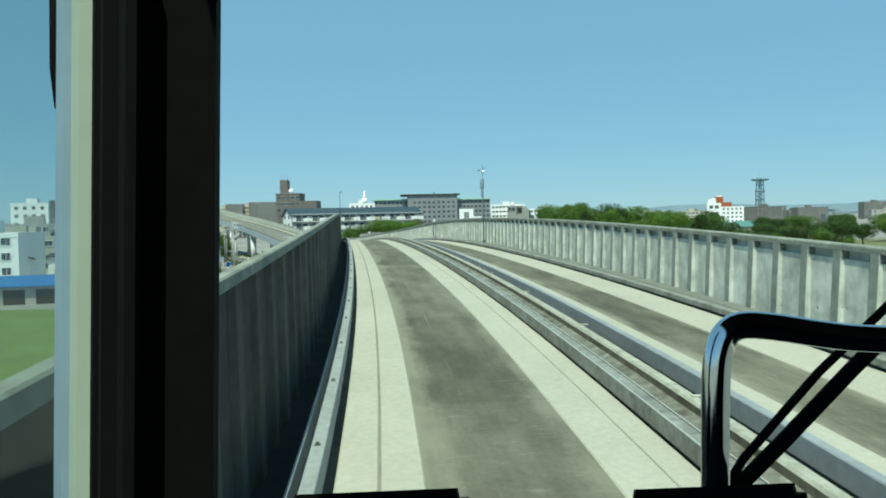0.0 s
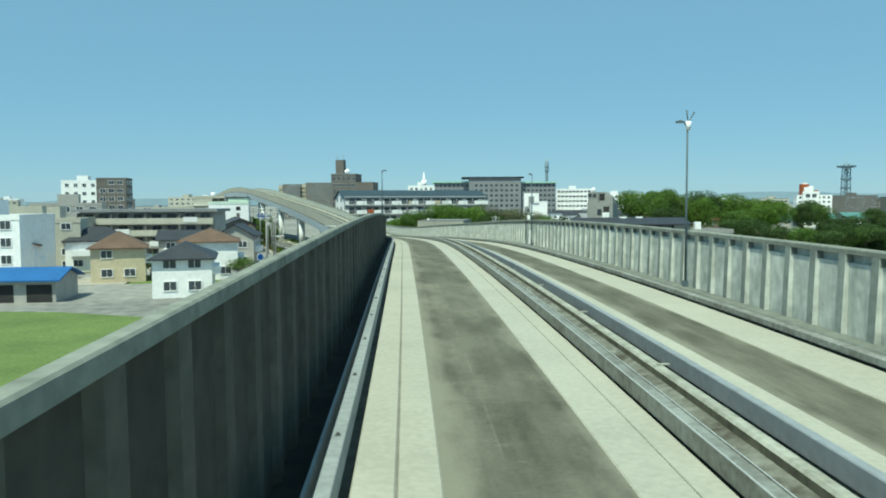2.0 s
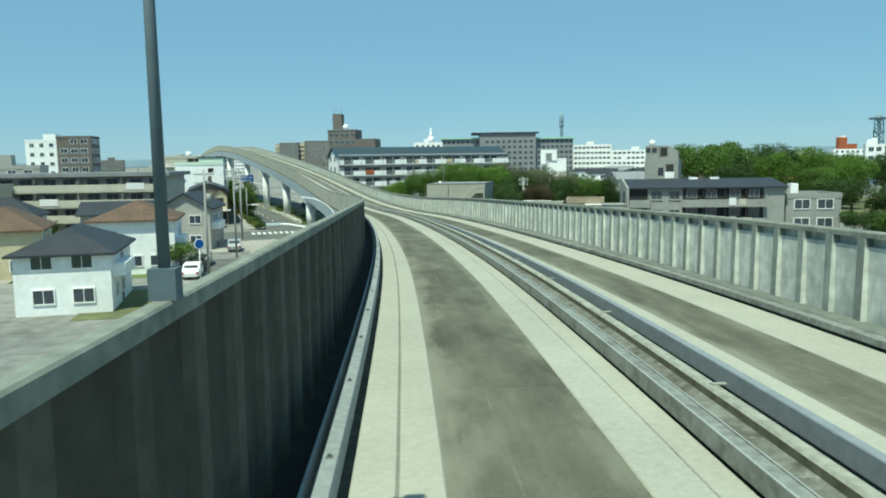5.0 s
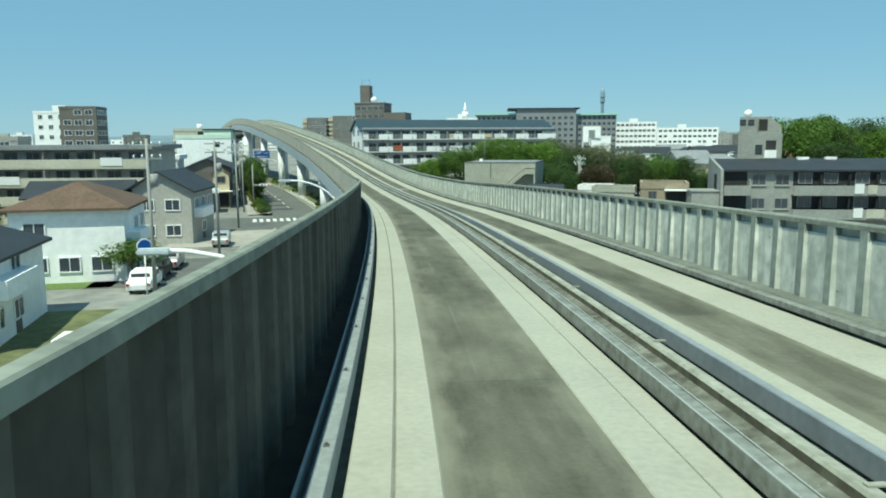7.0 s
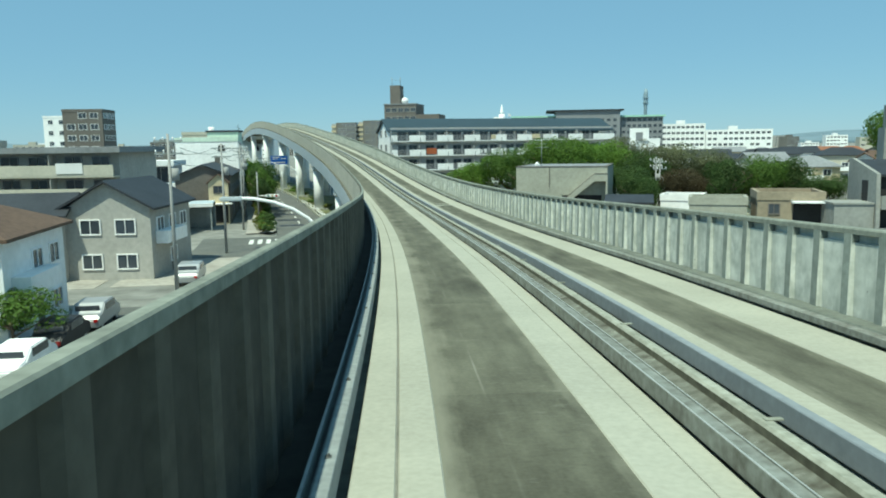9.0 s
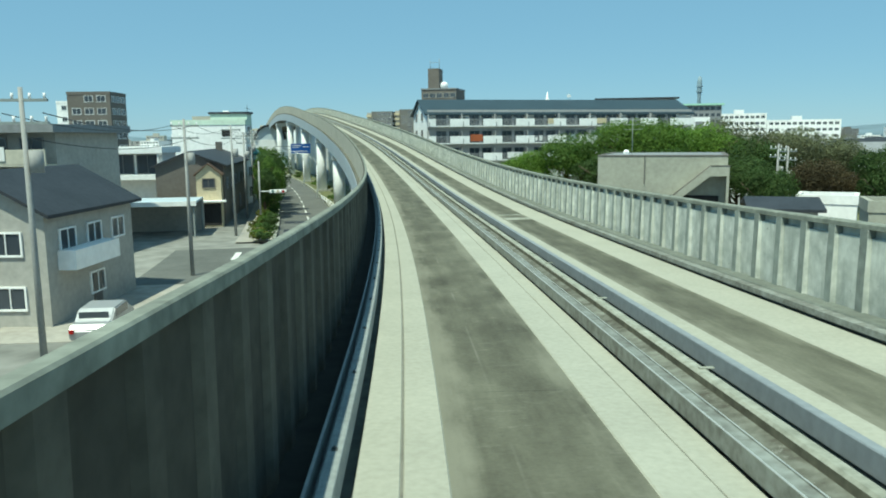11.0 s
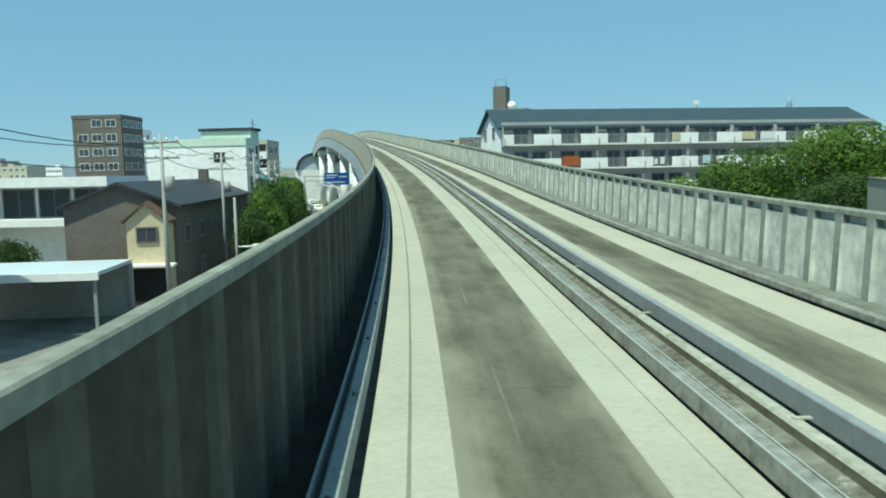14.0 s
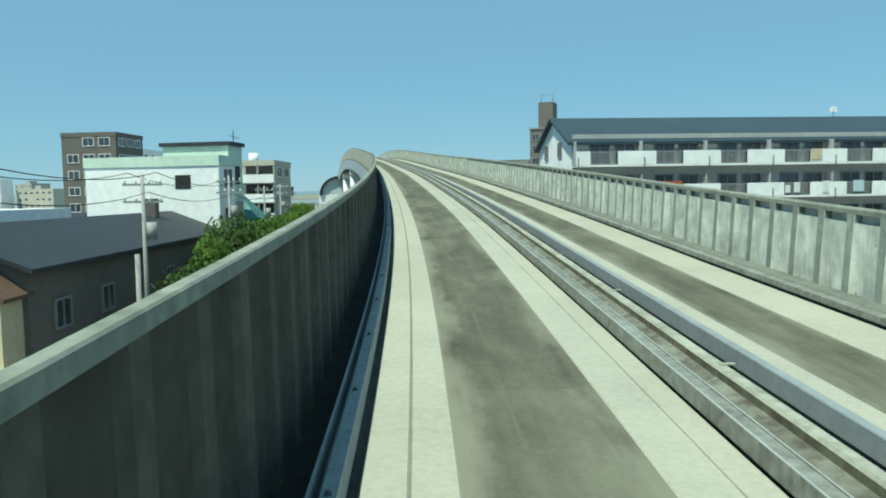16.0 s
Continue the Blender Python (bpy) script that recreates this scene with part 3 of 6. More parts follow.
# ---------------------------------------------------------------- road beside the guideway
def road_strip(name, a0, a1, z, s0, s1, mat, label, cat):
    bm = bmesh.new()
    prev = None
    for s in np.arange(s0, s1 + 0.1, 4.0):
        p, q = on_line(s, a0), on_line(s, a1)
        row = [bm.verts.new((p.x, p.y, GROUND + z)), bm.verts.new((q.x, q.y, GROUND + z))]
        if prev:
            bm.faces.new((prev[0], prev[1], row[1], row[0]))
        prev = row
    bmesh.ops.recalc_face_normals(bm, faces=bm.faces)
    if bm.faces[:][0].normal.z < 0:
        bmesh.ops.reverse_faces(bm, faces=bm.faces)
    return tagged(link(name, bm, mat), label, cat, kind="structure")


road_strip("road", -9.0, -2.6, 0.02, -40, 540, M["asphalt"], "grey asphalt road under the guideway's edge", "road")
road_strip("road", 5.2, 11.5, 0.02, -40, 540, M["asphalt"], "grey asphalt road on the far side of the piers", "road")
road_strip("pavement", -12.5, -9.3, 0.14, -40, 172, M["paving"], "pale paved footway beside the road", "pavement")
road_strip("road", -17.0, -9.0, 0.02, 173, 191, M["asphalt"], "grey asphalt mouth of a side street", "road")
road_strip("pavement", -12.5, -9.3, 0.14, 192, 540, M["paving"], "pale paved footway beside the road", "pavement")
road_strip("median", -2.3, 5.0, 0.12, 200, 540, M["verge"], "planted median strip between the piers", "median")


def kerb_line(a, s0, s1):
    bm = bmesh.new()
    prev = None
    for s in np.arange(s0, s1 + 0.1, 4.0):
        row = []
        for o, z in ((-0.15, 0.0), (-0.15, 0.3), (0.15, 0.3), (0.15, 0.0)):
            p = on_line(s, a + o)
            row.append(bm.verts.new((p.x, p.y, GROUND + z)))
        if prev:
            for k in range(3):
                bm.faces.new((prev[k], prev[k + 1], row[k + 1], row[k]))
        prev = row
    bmesh.ops.recalc_face_normals(bm, faces=bm.faces)
    tagged(link("road_kerb", bm, M["kerb"]), "pale concrete road kerb", "kerb", kind="structure")


kerb_line(-2.45, 196, 540)
kerb_line(-9.15, -40, 172)
kerb_line(-9.15, 192, 540)
# white pipe railing on the median's edge
_g = empty("guard_rail", Matrix.Identity(4), "white pipe guard rail beside the road", "guard rail")
for z in (0.5, 0.85):
    part("pipe", tube(bmesh.new(), [Vector((*on_line(s, -2.2 - 0.9 * max(0.0, (s - 222) / 20)).xy, GROUND + z)) for s in np.arange(198, 240, 3.0)], 0.05, 6), M["white"], _g)
for s in np.arange(198, 238, 4.0):
    p = on_line(s, -2.2 - 0.9 * max(0.0, (s - 222) / 20))
    part("post", tube(bmesh.new(), [(p.x, p.y, GROUND), (p.x, p.y, GROUND + 0.9)], 0.05, 6), M["white"], _g)
# lane dashes and a zebra crossing
for k, s in enumerate(np.arange(205, 420, 8.0)):
    p, h = on_line(s, -5.8), math.degrees(np.interp(s, STATIONS, HEAD))
    ob = link("lane_dash", boxes((-0.08, 0.08, -1.8, 1.8, 0, 0.004)), M["line"])
    ob.matrix_world = pose(p.x, p.y, GROUND + 0.022, 0, 0, h)
    tagged(ob, "white painted lane dash on the asphalt", "road marking", "lane dashes", "structure")
# three dark slabs that stand for shadows lying across the road
for s in (201.0, 208.5, 218.0):
    p, h = on_line(s, -6.9), math.degrees(np.interp(s, STATIONS, HEAD))
    ob = link("skid_band", boxes((-1.6, 1.6, -1.0, 1.0, 0, 0.004)), M["slate"])
    ob.matrix_world = pose(p.x, p.y, GROUND + 0.022, 0, 0, h)
    tagged(ob, "dark band standing for a shadow across the asphalt", "road marking", "skid bands", "structure")
for k in range(9):
    p, h = on_line(184.5, -11.6 + 0.9 * k), math.degrees(np.interp(186, STATIONS, HEAD))
    ob = link("crossing_bar", boxes((-0.24, 0.24, -1.9, 1.9, 0, 0.004)), M["line"])
    ob.matrix_world = pose(p.x, p.y, GROUND + 0.022, 0, 0, h)
    tagged(ob, "white painted bar of a zebra crossing", "road marking", "zebra crossing bars", "structure")
# ---------------------------------------------------------------- building kit
_cache = {}


def shared(key, make):
    """Mesh data built once and shared by alike pieces."""
    if key not in _cache:
        bm, mats = make()
        me = bpy.data.meshes.new(key[0])
        bm.to_mesh(me)
        bm.free()
        for m in mats:
            me.materials.append(m)
        _cache[key] = me
    return _cache[key]


def piece(name, me, parent, m):
    ob = new(name, me)
    ob.parent = parent
    ob.matrix_local = m
    return ob


def window_mesh(w, h, frame_mat):
    """A framed two-light window as one shell: proud frame and mullion, panes set back."""
    def make():
        bm = bmesh.new()
        xs = (-w / 2 - 0.06, -w / 2 + 0.03, -0.025, 0.025, w / 2 - 0.03, w / 2 + 0.06)
        zs = (-0.07, 0.03, h - 0.03, h + 0.06)
        front = [[bm.verts.new((x, -0.07, z)) for z in zs] for x in xs]
        back = {}
        for i in range(5):
            for j in range(3):
                c = (front[i][j], front[i + 1][j], front[i + 1][j + 1], front[i][j + 1])
                if j == 1 and i in (1, 3):
                    q = [bm.verts.new((v.co.x, -0.015, v.co.z)) for v in c]
                    bm.faces.new(q).material_index = 1
                    for k in range(4):
                        bm.faces.new((c[k], c[(k + 1) % 4], q[(k + 1) % 4], q[k]))
                else:
                    bm.faces.new(c)
        rim = [front[0][0], front[5][0], front[5][3], front[0][3]]
        out = [bm.verts.new((v.co.x, 0.03, v.co.z)) for v in rim]
        edges = ([front[i][0] for i in range(6)], [front[5][j] for j in range(4)], [front[i][3] for i in range(5, -1, -1)], [front[0][j] for j in range(3, -1, -1)])
        for k, run in enumerate(edges):
            bm.faces.new((*run[::-1], out[k], out[(k + 1) % 4]))
        return bm, [M[frame_mat], M["glass"]]

    return shared(("window", w, h, frame_mat), make)


def window_rows(t, w, d, z0, storeys, storey, bays, ww, wh, sides="fl", frame_mat="white", skip=0.0, margin=0.6):
    """Windows on the front (f), left (l) and right (r) of a thing, storey by storey."""
    me = window_mesh(ww, wh, frame_mat)
    for k in range(storeys):
        z = z0 + k * storey
        if "f" in sides:
            for b in range(bays):
                if random.random() >= skip:
                    x = margin + (w - 2 * margin) * (b + 0.5) / bays
                    piece("window", me, t, pose(x, -0.03, z))
        side = max(1, int(bays * d / w + 0.5))
        for key, x, turn in (("l", -0.03, -90), ("r", w + 0.03, 90)):
            if key in sides:
                for b in range(side):
                    if random.random() >= skip:
                        piece("window", me, t, pose(x, margin + (d - 2 * margin) * (b + 0.5) / side, z, 0, 0, turn))


def gable_roof(w, d, z, rise, over=0.5, thick=0.18, hip=0.0):
    """Pitched roof, ridge along the front; hip draws the ridge in from the ends."""
    bm = bmesh.new()
    for dz in (0, -thick):
        e = [bm.verts.new((x, y, z + dz)) for x, y in ((-over, -over), (w + over, -over), (w + over, d + over), (-over, d + over))]
        r = [bm.verts.new((x, d / 2, z + rise + dz)) for x in (-over + hip, w + over - hip)]
        if dz == 0:
            top, ridge = e, r
            bm.faces.new((e[0], e[1], r[1], r[0]))
            bm.faces.new((e[2], e[3], r[0], r[1]))
            if hip:
                bm.faces.new((e[3], e[0], r[0]))
                bm.faces.new((e[1], e[2], r[1]))
        else:
            bm.faces.new((e[1], e[0], r[0], r[1]))
            bm.faces.new((e[3], e[2], r[1], r[0]))
            if hip:
                bm.faces.new((e[0], e[3], r[0]))
                bm.faces.new((e[2], e[1], r[1]))
            ring_t = [top[0], top[1], ridge[1], top[2], top[3], ridge[0]] if not hip else top
            ring_b = [e[0], e[1], r[1], e[2], e[3], r[0]] if not hip else e
            n = len(ring_t)
            for k in range(n):
                bm.faces.new((ring_t[k], ring_b[k], ring_b[(k + 1) % n], ring_t[(k + 1) % n]))
    bmesh.ops.recalc_face_normals(bm, faces=bm.faces)
    return bm


def gable_walls(w, d, h, rise):
    """House body whose end walls rise to the ridge."""
    bm = bmesh.new()
    a = [bm.verts.new(v) for v in ((0, 0, 0), (w, 0, 0), (w, d, 0), (0, d, 0))]
    b = [bm.verts.new(v) for v in ((0, 0, h), (w, 0, h), (w, d, h), (0, d, h))]
    l, r = bm.verts.new((0, d / 2, h + rise)), bm.verts.new((w, d / 2, h + rise))
    for f in ((a[0], a[1], b[1], b[0]), (a[2], a[3], b[3], b[2]), (a[1], a[2], b[2], r, b[1]), (a[3], a[0], b[0], l, b[3]), (b[0], b[1], r, l), (b[2], b[3], l, r), a[::-1]):
        bm.faces.new(f)
    bmesh.ops.recalc_face_normals(bm, faces=bm.faces)
    return bm


def flat_body(t, w, d, h, mat, roof_mat="roofgrey", parapet=0.5, band=None):
    part("wall", boxes((0, w, 0, d, 0, h)), M[mat], t)
    part("roof", boxes((0.25, w - 0.25, 0.25, d - 0.25, h - 0.02, h + 0.06)), M[roof_mat], t)
    bm = boxes((-0.08, w + 0.08, -0.08, 0.25, h - 0.25, h + parapet), (-0.08, w + 0.08, d - 0.25, d + 0.08, h - 0.25, h + parapet), (-0.08, 0.25, 0.25, d - 0.25, h - 0.25, h + parapet), (w - 0.25, w + 0.08, 0.25, d - 0.25, h - 0.25, h + parapet))
    part("parapet", bm, M[band or mat], t)


def block(name, x, y, yaw, w, d, top, mat, storeys, bays, label, cat="building", sides="flr", group="", roof_box=True, frame_mat="white", ww=1.5, wh=1.4, roof_mat="roofgrey", band=None, skip=0.05):
    """Flat-roofed block of several storeys."""
    h = top - GROUND - 0.5
    t = empty(name, pose(x, y, GROUND, 0, 0, yaw), label, cat, group)
    flat_body(t, w, d, h, mat, roof_mat, band=band)
    st = h / storeys
    window_rows(t, w, d, st * 0.35, storeys, st, bays, min(ww, w / bays * 0.7), min(wh, st * 0.5), sides, frame_mat, skip)
    if roof_box:
        part("roof_hut", boxes((w * 0.35, w * 0.35 + min(5, w * 0.3), d * 0.3, d * 0.7, h, h + 2.6)), M[mat], t)
    return t


def house(x, y, yaw, w, d, h, rise, wall, roof, hip, label, group="small houses of the town"):
    t = empty("house", pose(x, y, GROUND, 0, 0, yaw), label, "house", group)
    part("wall", gable_walls(w, d, h, 0 if hip else rise * 0.98), M[wall], t)
    part("roof", gable_roof(w, d, h + 0.05, rise, hip=d / 2 if hip else 0.0), M[roof], t)
    window_rows(t, w, d, 0.9, 2 if h > 4.4 else 1, 2.7, max(2, int(w / 3)), 1.5, 1.1, "flr", "white", 0.15)
    door = part("door", boxes((w * 0.45, w * 0.45 + 0.9, -0.05, 0.02, 0, 2.05)), M["brown"], t)
    part("handle", boxes((w * 0.45 + 0.76, w * 0.45 + 0.8, -0.1, -0.05, 0.9, 1.15)), M["steel"], door)
    if h > 4.4:
        part("balcony", boxes((w * 0.1, w * 0.6, -0.95, -0.01, 2.7, 3.7)), M["white"], t)
    return t


# ---------------------------------------------------------------- apartment house with balconies
def laundry(t, x, z, w, h, mat, label):
    bm = boxes((x, x + w, -1.31, -1.27, z, z + h))
    part("washing", bm, M[mat], t, label)


def railing_make():
    """Barred balcony front as one frame: bars joined by a rail above and below."""
    bm = bmesh.new()
    xs = [0.0]
    for q in range(16):
        xs += [0.08 + q * 0.125, 0.13 + q * 0.125]
    xs.append(2.2)
    zs = (0.08, 0.17, 1.12, 1.22)
    v = [[bm.verts.new((x, -1.47, z)) for z in zs] for x in xs]
    for i in range(len(xs) - 1):
        for j in range(3):
            if j != 1 or i % 2 == 1:
                bm.faces.new((v[i][j], v[i + 1][j], v[i + 1][j + 1], v[i][j + 1]))
    ext = bmesh.ops.extrude_face_region(bm, geom=bm.faces[:])
    for e in ext["geom"]:
        if isinstance(e, bmesh.types.BMVert):
            e.co.y += 0.04
    bmesh.ops.recalc_face_normals(bm, faces=bm.faces)
    return bm, [M["railgrey"]]


def apartment_house():
    w, d, h, rise, st = 44.5, 11.0, 12.7, 2.4, 2.6
    t = empty("apartment_house", pose(-35.2, 236.4, GROUND, 0, 0, 22.4), "long white five-storey apartment house with balconies and blue-grey pitched roof", "apartment house")
    part("wall", gable_walls(w, d, h, rise * 0.98), M["white"], t)
    part("roof", gable_roof(w, d, h + 0.06, rise, over=0.45, thick=0.2), M["roof"], t, "blue-grey sheet roof")
    part("gutter", boxes((-0.45, w + 0.45, -0.6, -0.45, h - 0.2, h - 0.04)), M["roof"], t)
    n, bay = 8, 5.24
    # back wall, lintels and partitions wear the colour with the balcony shade in it
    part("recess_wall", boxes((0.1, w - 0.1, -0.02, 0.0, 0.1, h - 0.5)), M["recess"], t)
    glass_door = window_mesh(1.5, 1.75, "grey")
    small = window_mesh(1.1, 1.1, "grey")
    for k in range(5):
        z = k * st + 0.45
        part("balcony_slab", boxes((0, w, -1.25, 0, z - 0.07, z + 0.07)), M["white"], t)
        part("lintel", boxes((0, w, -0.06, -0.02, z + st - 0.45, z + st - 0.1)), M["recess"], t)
        for b in range(n):
            x = b * bay
            part("balcony_front", boxes((x if b == 0 else x - bay + 3.3, x + 1.1, -1.25, -1.16, z + 0.0, z + 1.12)), M["white"], t)
            if b == n - 1:
                part("balcony_front", boxes((x + 3.3, w, -1.25, -1.16, z + 0.0, z + 1.12)), M["white"], t)
            part("downpipe", boxes((x + 0.1, x + 0.18, -1.3, -1.25, z - 0.2, z + 0.65)), M["railgrey"], t)
            piece("railing", shared(("railing",), railing_make), t, pose(x + 1.1, 0.25, z) @ Matrix.Diagonal((1, 1, 0.9, 1)))
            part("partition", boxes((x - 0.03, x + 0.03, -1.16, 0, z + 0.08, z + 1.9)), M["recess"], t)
            piece("window", glass_door, t, pose(x + 2.2, -0.05, z + 0.12))
            piece("window", glass_door, t, pose(x + 4.2, -0.05, z + 0.12))
    for k in range(5):
        for y in (3.6, 8.2):
            piece("window", small, t, pose(-0.03, y, k * st + 1.4, 0, 0, -90))
    for x, k, ww, hh, m, lab in ((6.5, 3, 1.9, 1.05, "orange", "orange quilt airing"), (2.2, 2, 1.2, 0.9, "sheet", ""), (19.0, 4, 0.9, 0.8, "cream", "cream cloth airing"), (27.2, 4, 1.6, 0.85, "cream", "cream cloth airing"), (17.6, 3, 0.5, 0.8, "sheet", ""), (22.6, 3, 0.9, 0.9, "paleblue", "pale blue cloth airing"), (20.0, 3, 0.5, 0.9, "sheet", ""), (29.5, 4, 1.7, 0.8, "sheet", ""), (12.4, 2, 1.6, 0.9, "sheet", ""), (16.9, 3, 0.4, 0.6, "sheet", "")):
        laundry(t, x, k * st + 0.75, ww, hh, m, lab or "pale sheet airing")
    bm = tube(bmesh.new(), [(25.2, d / 2, h + rise), (25.2, d / 2, h + rise + 0.95)], 0.04, 6)
    box(bm, 24.98, 25.42, d / 2 - 0.2, d / 2 + 0.2, h + rise + 0.45, h + rise + 0.9)
    part("roof_vent", bm, M["white"], t)
    return t


apartment_house()


# ---------------------------------------------------------------- the two-storey terrace with the dark roof
def terrace():
    """Two-storey terrace under a single dark slope, its end wall rising above the roof."""
    w, d, h, rise = 22.8, 6.0, 7.0, 0.85
    t = empty("terrace_house", pose(19.3, 168.5, GROUND, 0, 0, -3), "grey plastered two-storey terrace with dark sloping roof and recessed balconies", "terrace house")
    bm = bmesh.new()
    side = ((0, 0), (d, 0), (d, h + rise), (0, h))
    a, b = [[bm.verts.new((x, y, z)) for y, z in side] for x in (0, w)]
    bm.faces.new(a)
    bm.faces.new(b[::-1])
    for k in range(4):
        bm.faces.new((a[k], b[k], b[(k + 1) % 4], a[(k + 1) % 4]))
    bmesh.ops.recalc_face_normals(bm, faces=bm.faces)
    part("wall", bm, M["cement"], t)
    bm = bmesh.new()
    top = [(-0.55, h - 0.1), (d + 0.3, h + rise + 0.15), (d + 0.3, h + rise + 0.35), (-0.55, h + 0.1)]
    a, b = [[bm.verts.new((x, y, z)) for y, z in top] for x in (0.32, w + 0.3)]
    bm.faces.new(a)
    bm.faces.new(b[::-1])
    for k in range(4):
        bm.faces.new((a[k], b[k], b[(k + 1) % 4], a[(k + 1) % 4]))
    bmesh.ops.recalc_face_normals(bm, faces=bm.faces)
    part("roof", bm, M["slate"], t, "dark slate roof")
    bm = bmesh.new()
    a, b = [[bm.verts.new((x, y, z)) for y, z in ((-0.9, 0), (d + 0.1, 0), (d + 0.1, h + rise + 0.5), (d - 0.6, h + rise + 0.5), (-0.5, h + 0.15), (-0.9, 3.2))] for x in (-0.02, 0.3)]
    bm.faces.new(a)
    bm.faces.new(b[::-1])
    for k in range(6):
        bm.faces.new((a[k], b[k], b[(k + 1) % 6], a[(k + 1) % 6]))
    bmesh.ops.recalc_face_normals(bm, faces=bm.faces)
    part("end_wall", bm, M["cement"], t, "pale end wall rising above the roof")
    part("end_opening", boxes((-0.05, -0.025, 1.2, 2.6, 4.7, 6.5)), M["shade"], t)
    pair = window_mesh(1.45, 1.15, "grey")
    for k in range(2):
        z = 1.5 + k * 2.75
        for x, wide in ((0.5, 2.6), (8.2, 11.6)):
            # flat dark sheet painted as the shade of the balcony recess
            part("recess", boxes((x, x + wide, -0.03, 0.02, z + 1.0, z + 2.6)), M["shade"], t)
            part("balcony_front", boxes((x - 0.15, x + wide + 0.2, -1.0, -0.85, z - 0.1, z + 1.05)), M["cement"], t)
            part("balcony_floor", boxes((x - 0.15, x + wide + 0.2, -0.85, -0.03, z - 0.1, z + 0.05)), M["cement"], t)
            part("balcony_cheek", boxes((x + wide + 0.05, x + wide + 0.2, -0.85, -0.03, z + 0.05, z + 1.05 + 0.7 * k)), M["cement"], t)
        for x in (4.4, 7.0):
            piece("window", pair, t, pose(x, -0.03, z + 1.1))
            part("sill", boxes((x - 0.85, x + 0.85, -0.14, -0.02, z + 0.95, z + 1.03)), M["beige"], t)
        # sliding windows in the shade of the long balcony, and the wall piers between the flats
        for x in (9.5, 12.3, 15.7, 18.4):
            piece("window", pair, t, pose(x, -0.06, z + 1.3))
        for x in (11.0, 14.1, 17.1):
            part("balcony_screen", boxes((x, x + 0.1, -0.85, -0.05, z + 0.05, z + 2.3)), M["shade"], t)
        part("washing", boxes((14.6, 15.6, -1.08, -1.02, z + 0.15, z + 1.25)), M["sheet"], t, "white cloth airing on the balcony")
        part("washing", boxes((16.0, 17.0 + 0.9 * (1 - k), -1.08, -1.02, z + 0.1, z + 1.12)), M["beige"], t, "beige cloth airing on the balcony")
    part("porch", boxes((-3.2, -0.06, -0.5, 3.0, 0, 4.55), (-3.3, -0.06, -0.6, 3.1, 4.55, 4.7)), M["cement"], t)
    for x in (10.4, 13.6):
        part("roof_vent", boxes((x, x + 1.3, d - 0.4, d + 0.2, h + rise + 0.2, h + rise + 0.55)), M["white"], t, "white roof vent")
    return t


terrace()


t = block("annexe", 42.6, 168.0, -3, 7.8, 8.0, -2.4, "cement", 2, 2, "grey flat-roofed annexe beside a terrace", "building", sides="f", roof_box=False, ww=2.2)
part("roof_hut", boxes((0.9, 2.0, 1.0, 2.4, 5.5, 7.4)), M["white"], t, "small white roof hut")
t = empty("sign_building", pose(33, 440, GROUND), "white block with a white sign frame on its roof", "building")
part("wall", boxes((4, 13, 0, 9, 0, 11.6)), M["white"], t)
part("parapet", boxes((3.9, 13.1, -0.1, 9.1, 11.6, 12.0)), M["white"], t)
part("sign_frame", boxes((0, 2.6, -0.6, 0, 9.0, 16.4), (5.6, 8.2, -0.6, 0, 11.0, 16.4), (2.6, 5.6, -0.6, 0, 14.6, 16.4), (0, 0.4, 0, 2, 0, 9.0)), M["white"], t)
part("sign_board", boxes((2.6, 5.6, -0.5, -0.1, 11.0, 14.6)), M["railgrey"], t, "grey sign board")


def stair_tower():
    t = empty("stair_tower_house", pose(24.3, 178.6, GROUND - 0.8, 0, 0, -19), "beige concrete house with a stair tower and round roof tank", "building")
    part("wall", boxes((0, 5.2, 0, 8, 0, 12.0)), M["cement"], t)
    part("tower", boxes((0.1, 2.2, 0.3, 4, 12.0, 14.2)), M["cement"], t)
    bm = bmesh.new()
    v = [bm.verts.new((x, y, z)) for y in (1.0, 4.0) for x, z in ((2.2, 12.0), (5.1, 12.0), (5.0, 13.1), (3.6, 14.2), (2.2, 14.2))]
    bm.faces.new(v[:5][::-1])
    bm.faces.new(v[5:])
    for k in range(5):
        bm.faces.new((v[k], v[(k + 1) % 5], v[5 + (k + 1) % 5], v[5 + k]))
    bmesh.ops.recalc_face_normals(bm, faces=bm.faces)
    part("stair_hood", bm, M["cement"], t)
    part("opening", boxes((2.35, 3.4, 0.93, 1.02, 12.5, 13.9)), M["shade"], t)
    for x, z in ((0.15, 13.3), (1.15, 13.3)):
        piece("window", window_mesh(0.6, 0.5, "dark"), t, pose(x + 0.3, 0.27, z))
    piece("window", window_mesh(0.7, 1.0, "dark"), t, pose(2.5, -0.03, 9.6))
    part("balcony", boxes((3.2, 4.6, -0.7, 0, 9.0, 10.0)), M["white"], t)
    part("recess", boxes((3.3, 4.5, -0.03, 0.02, 10.0, 11.2)), M["shade"], t)
    part("stair", boxes((1.4, 4.8, -0.5, -0.02, 8.0, 8.9)), M["cement"], t)
    bm = bmesh.new()
    bmesh.ops.create_uvsphere(bm, u_segments=14, v_segments=10, radius=0.5, matrix=pose(1.0, 1.5, 14.65))
    part("tank", bm, M["white"], t, "round white water tank")
    return t


stair_tower()


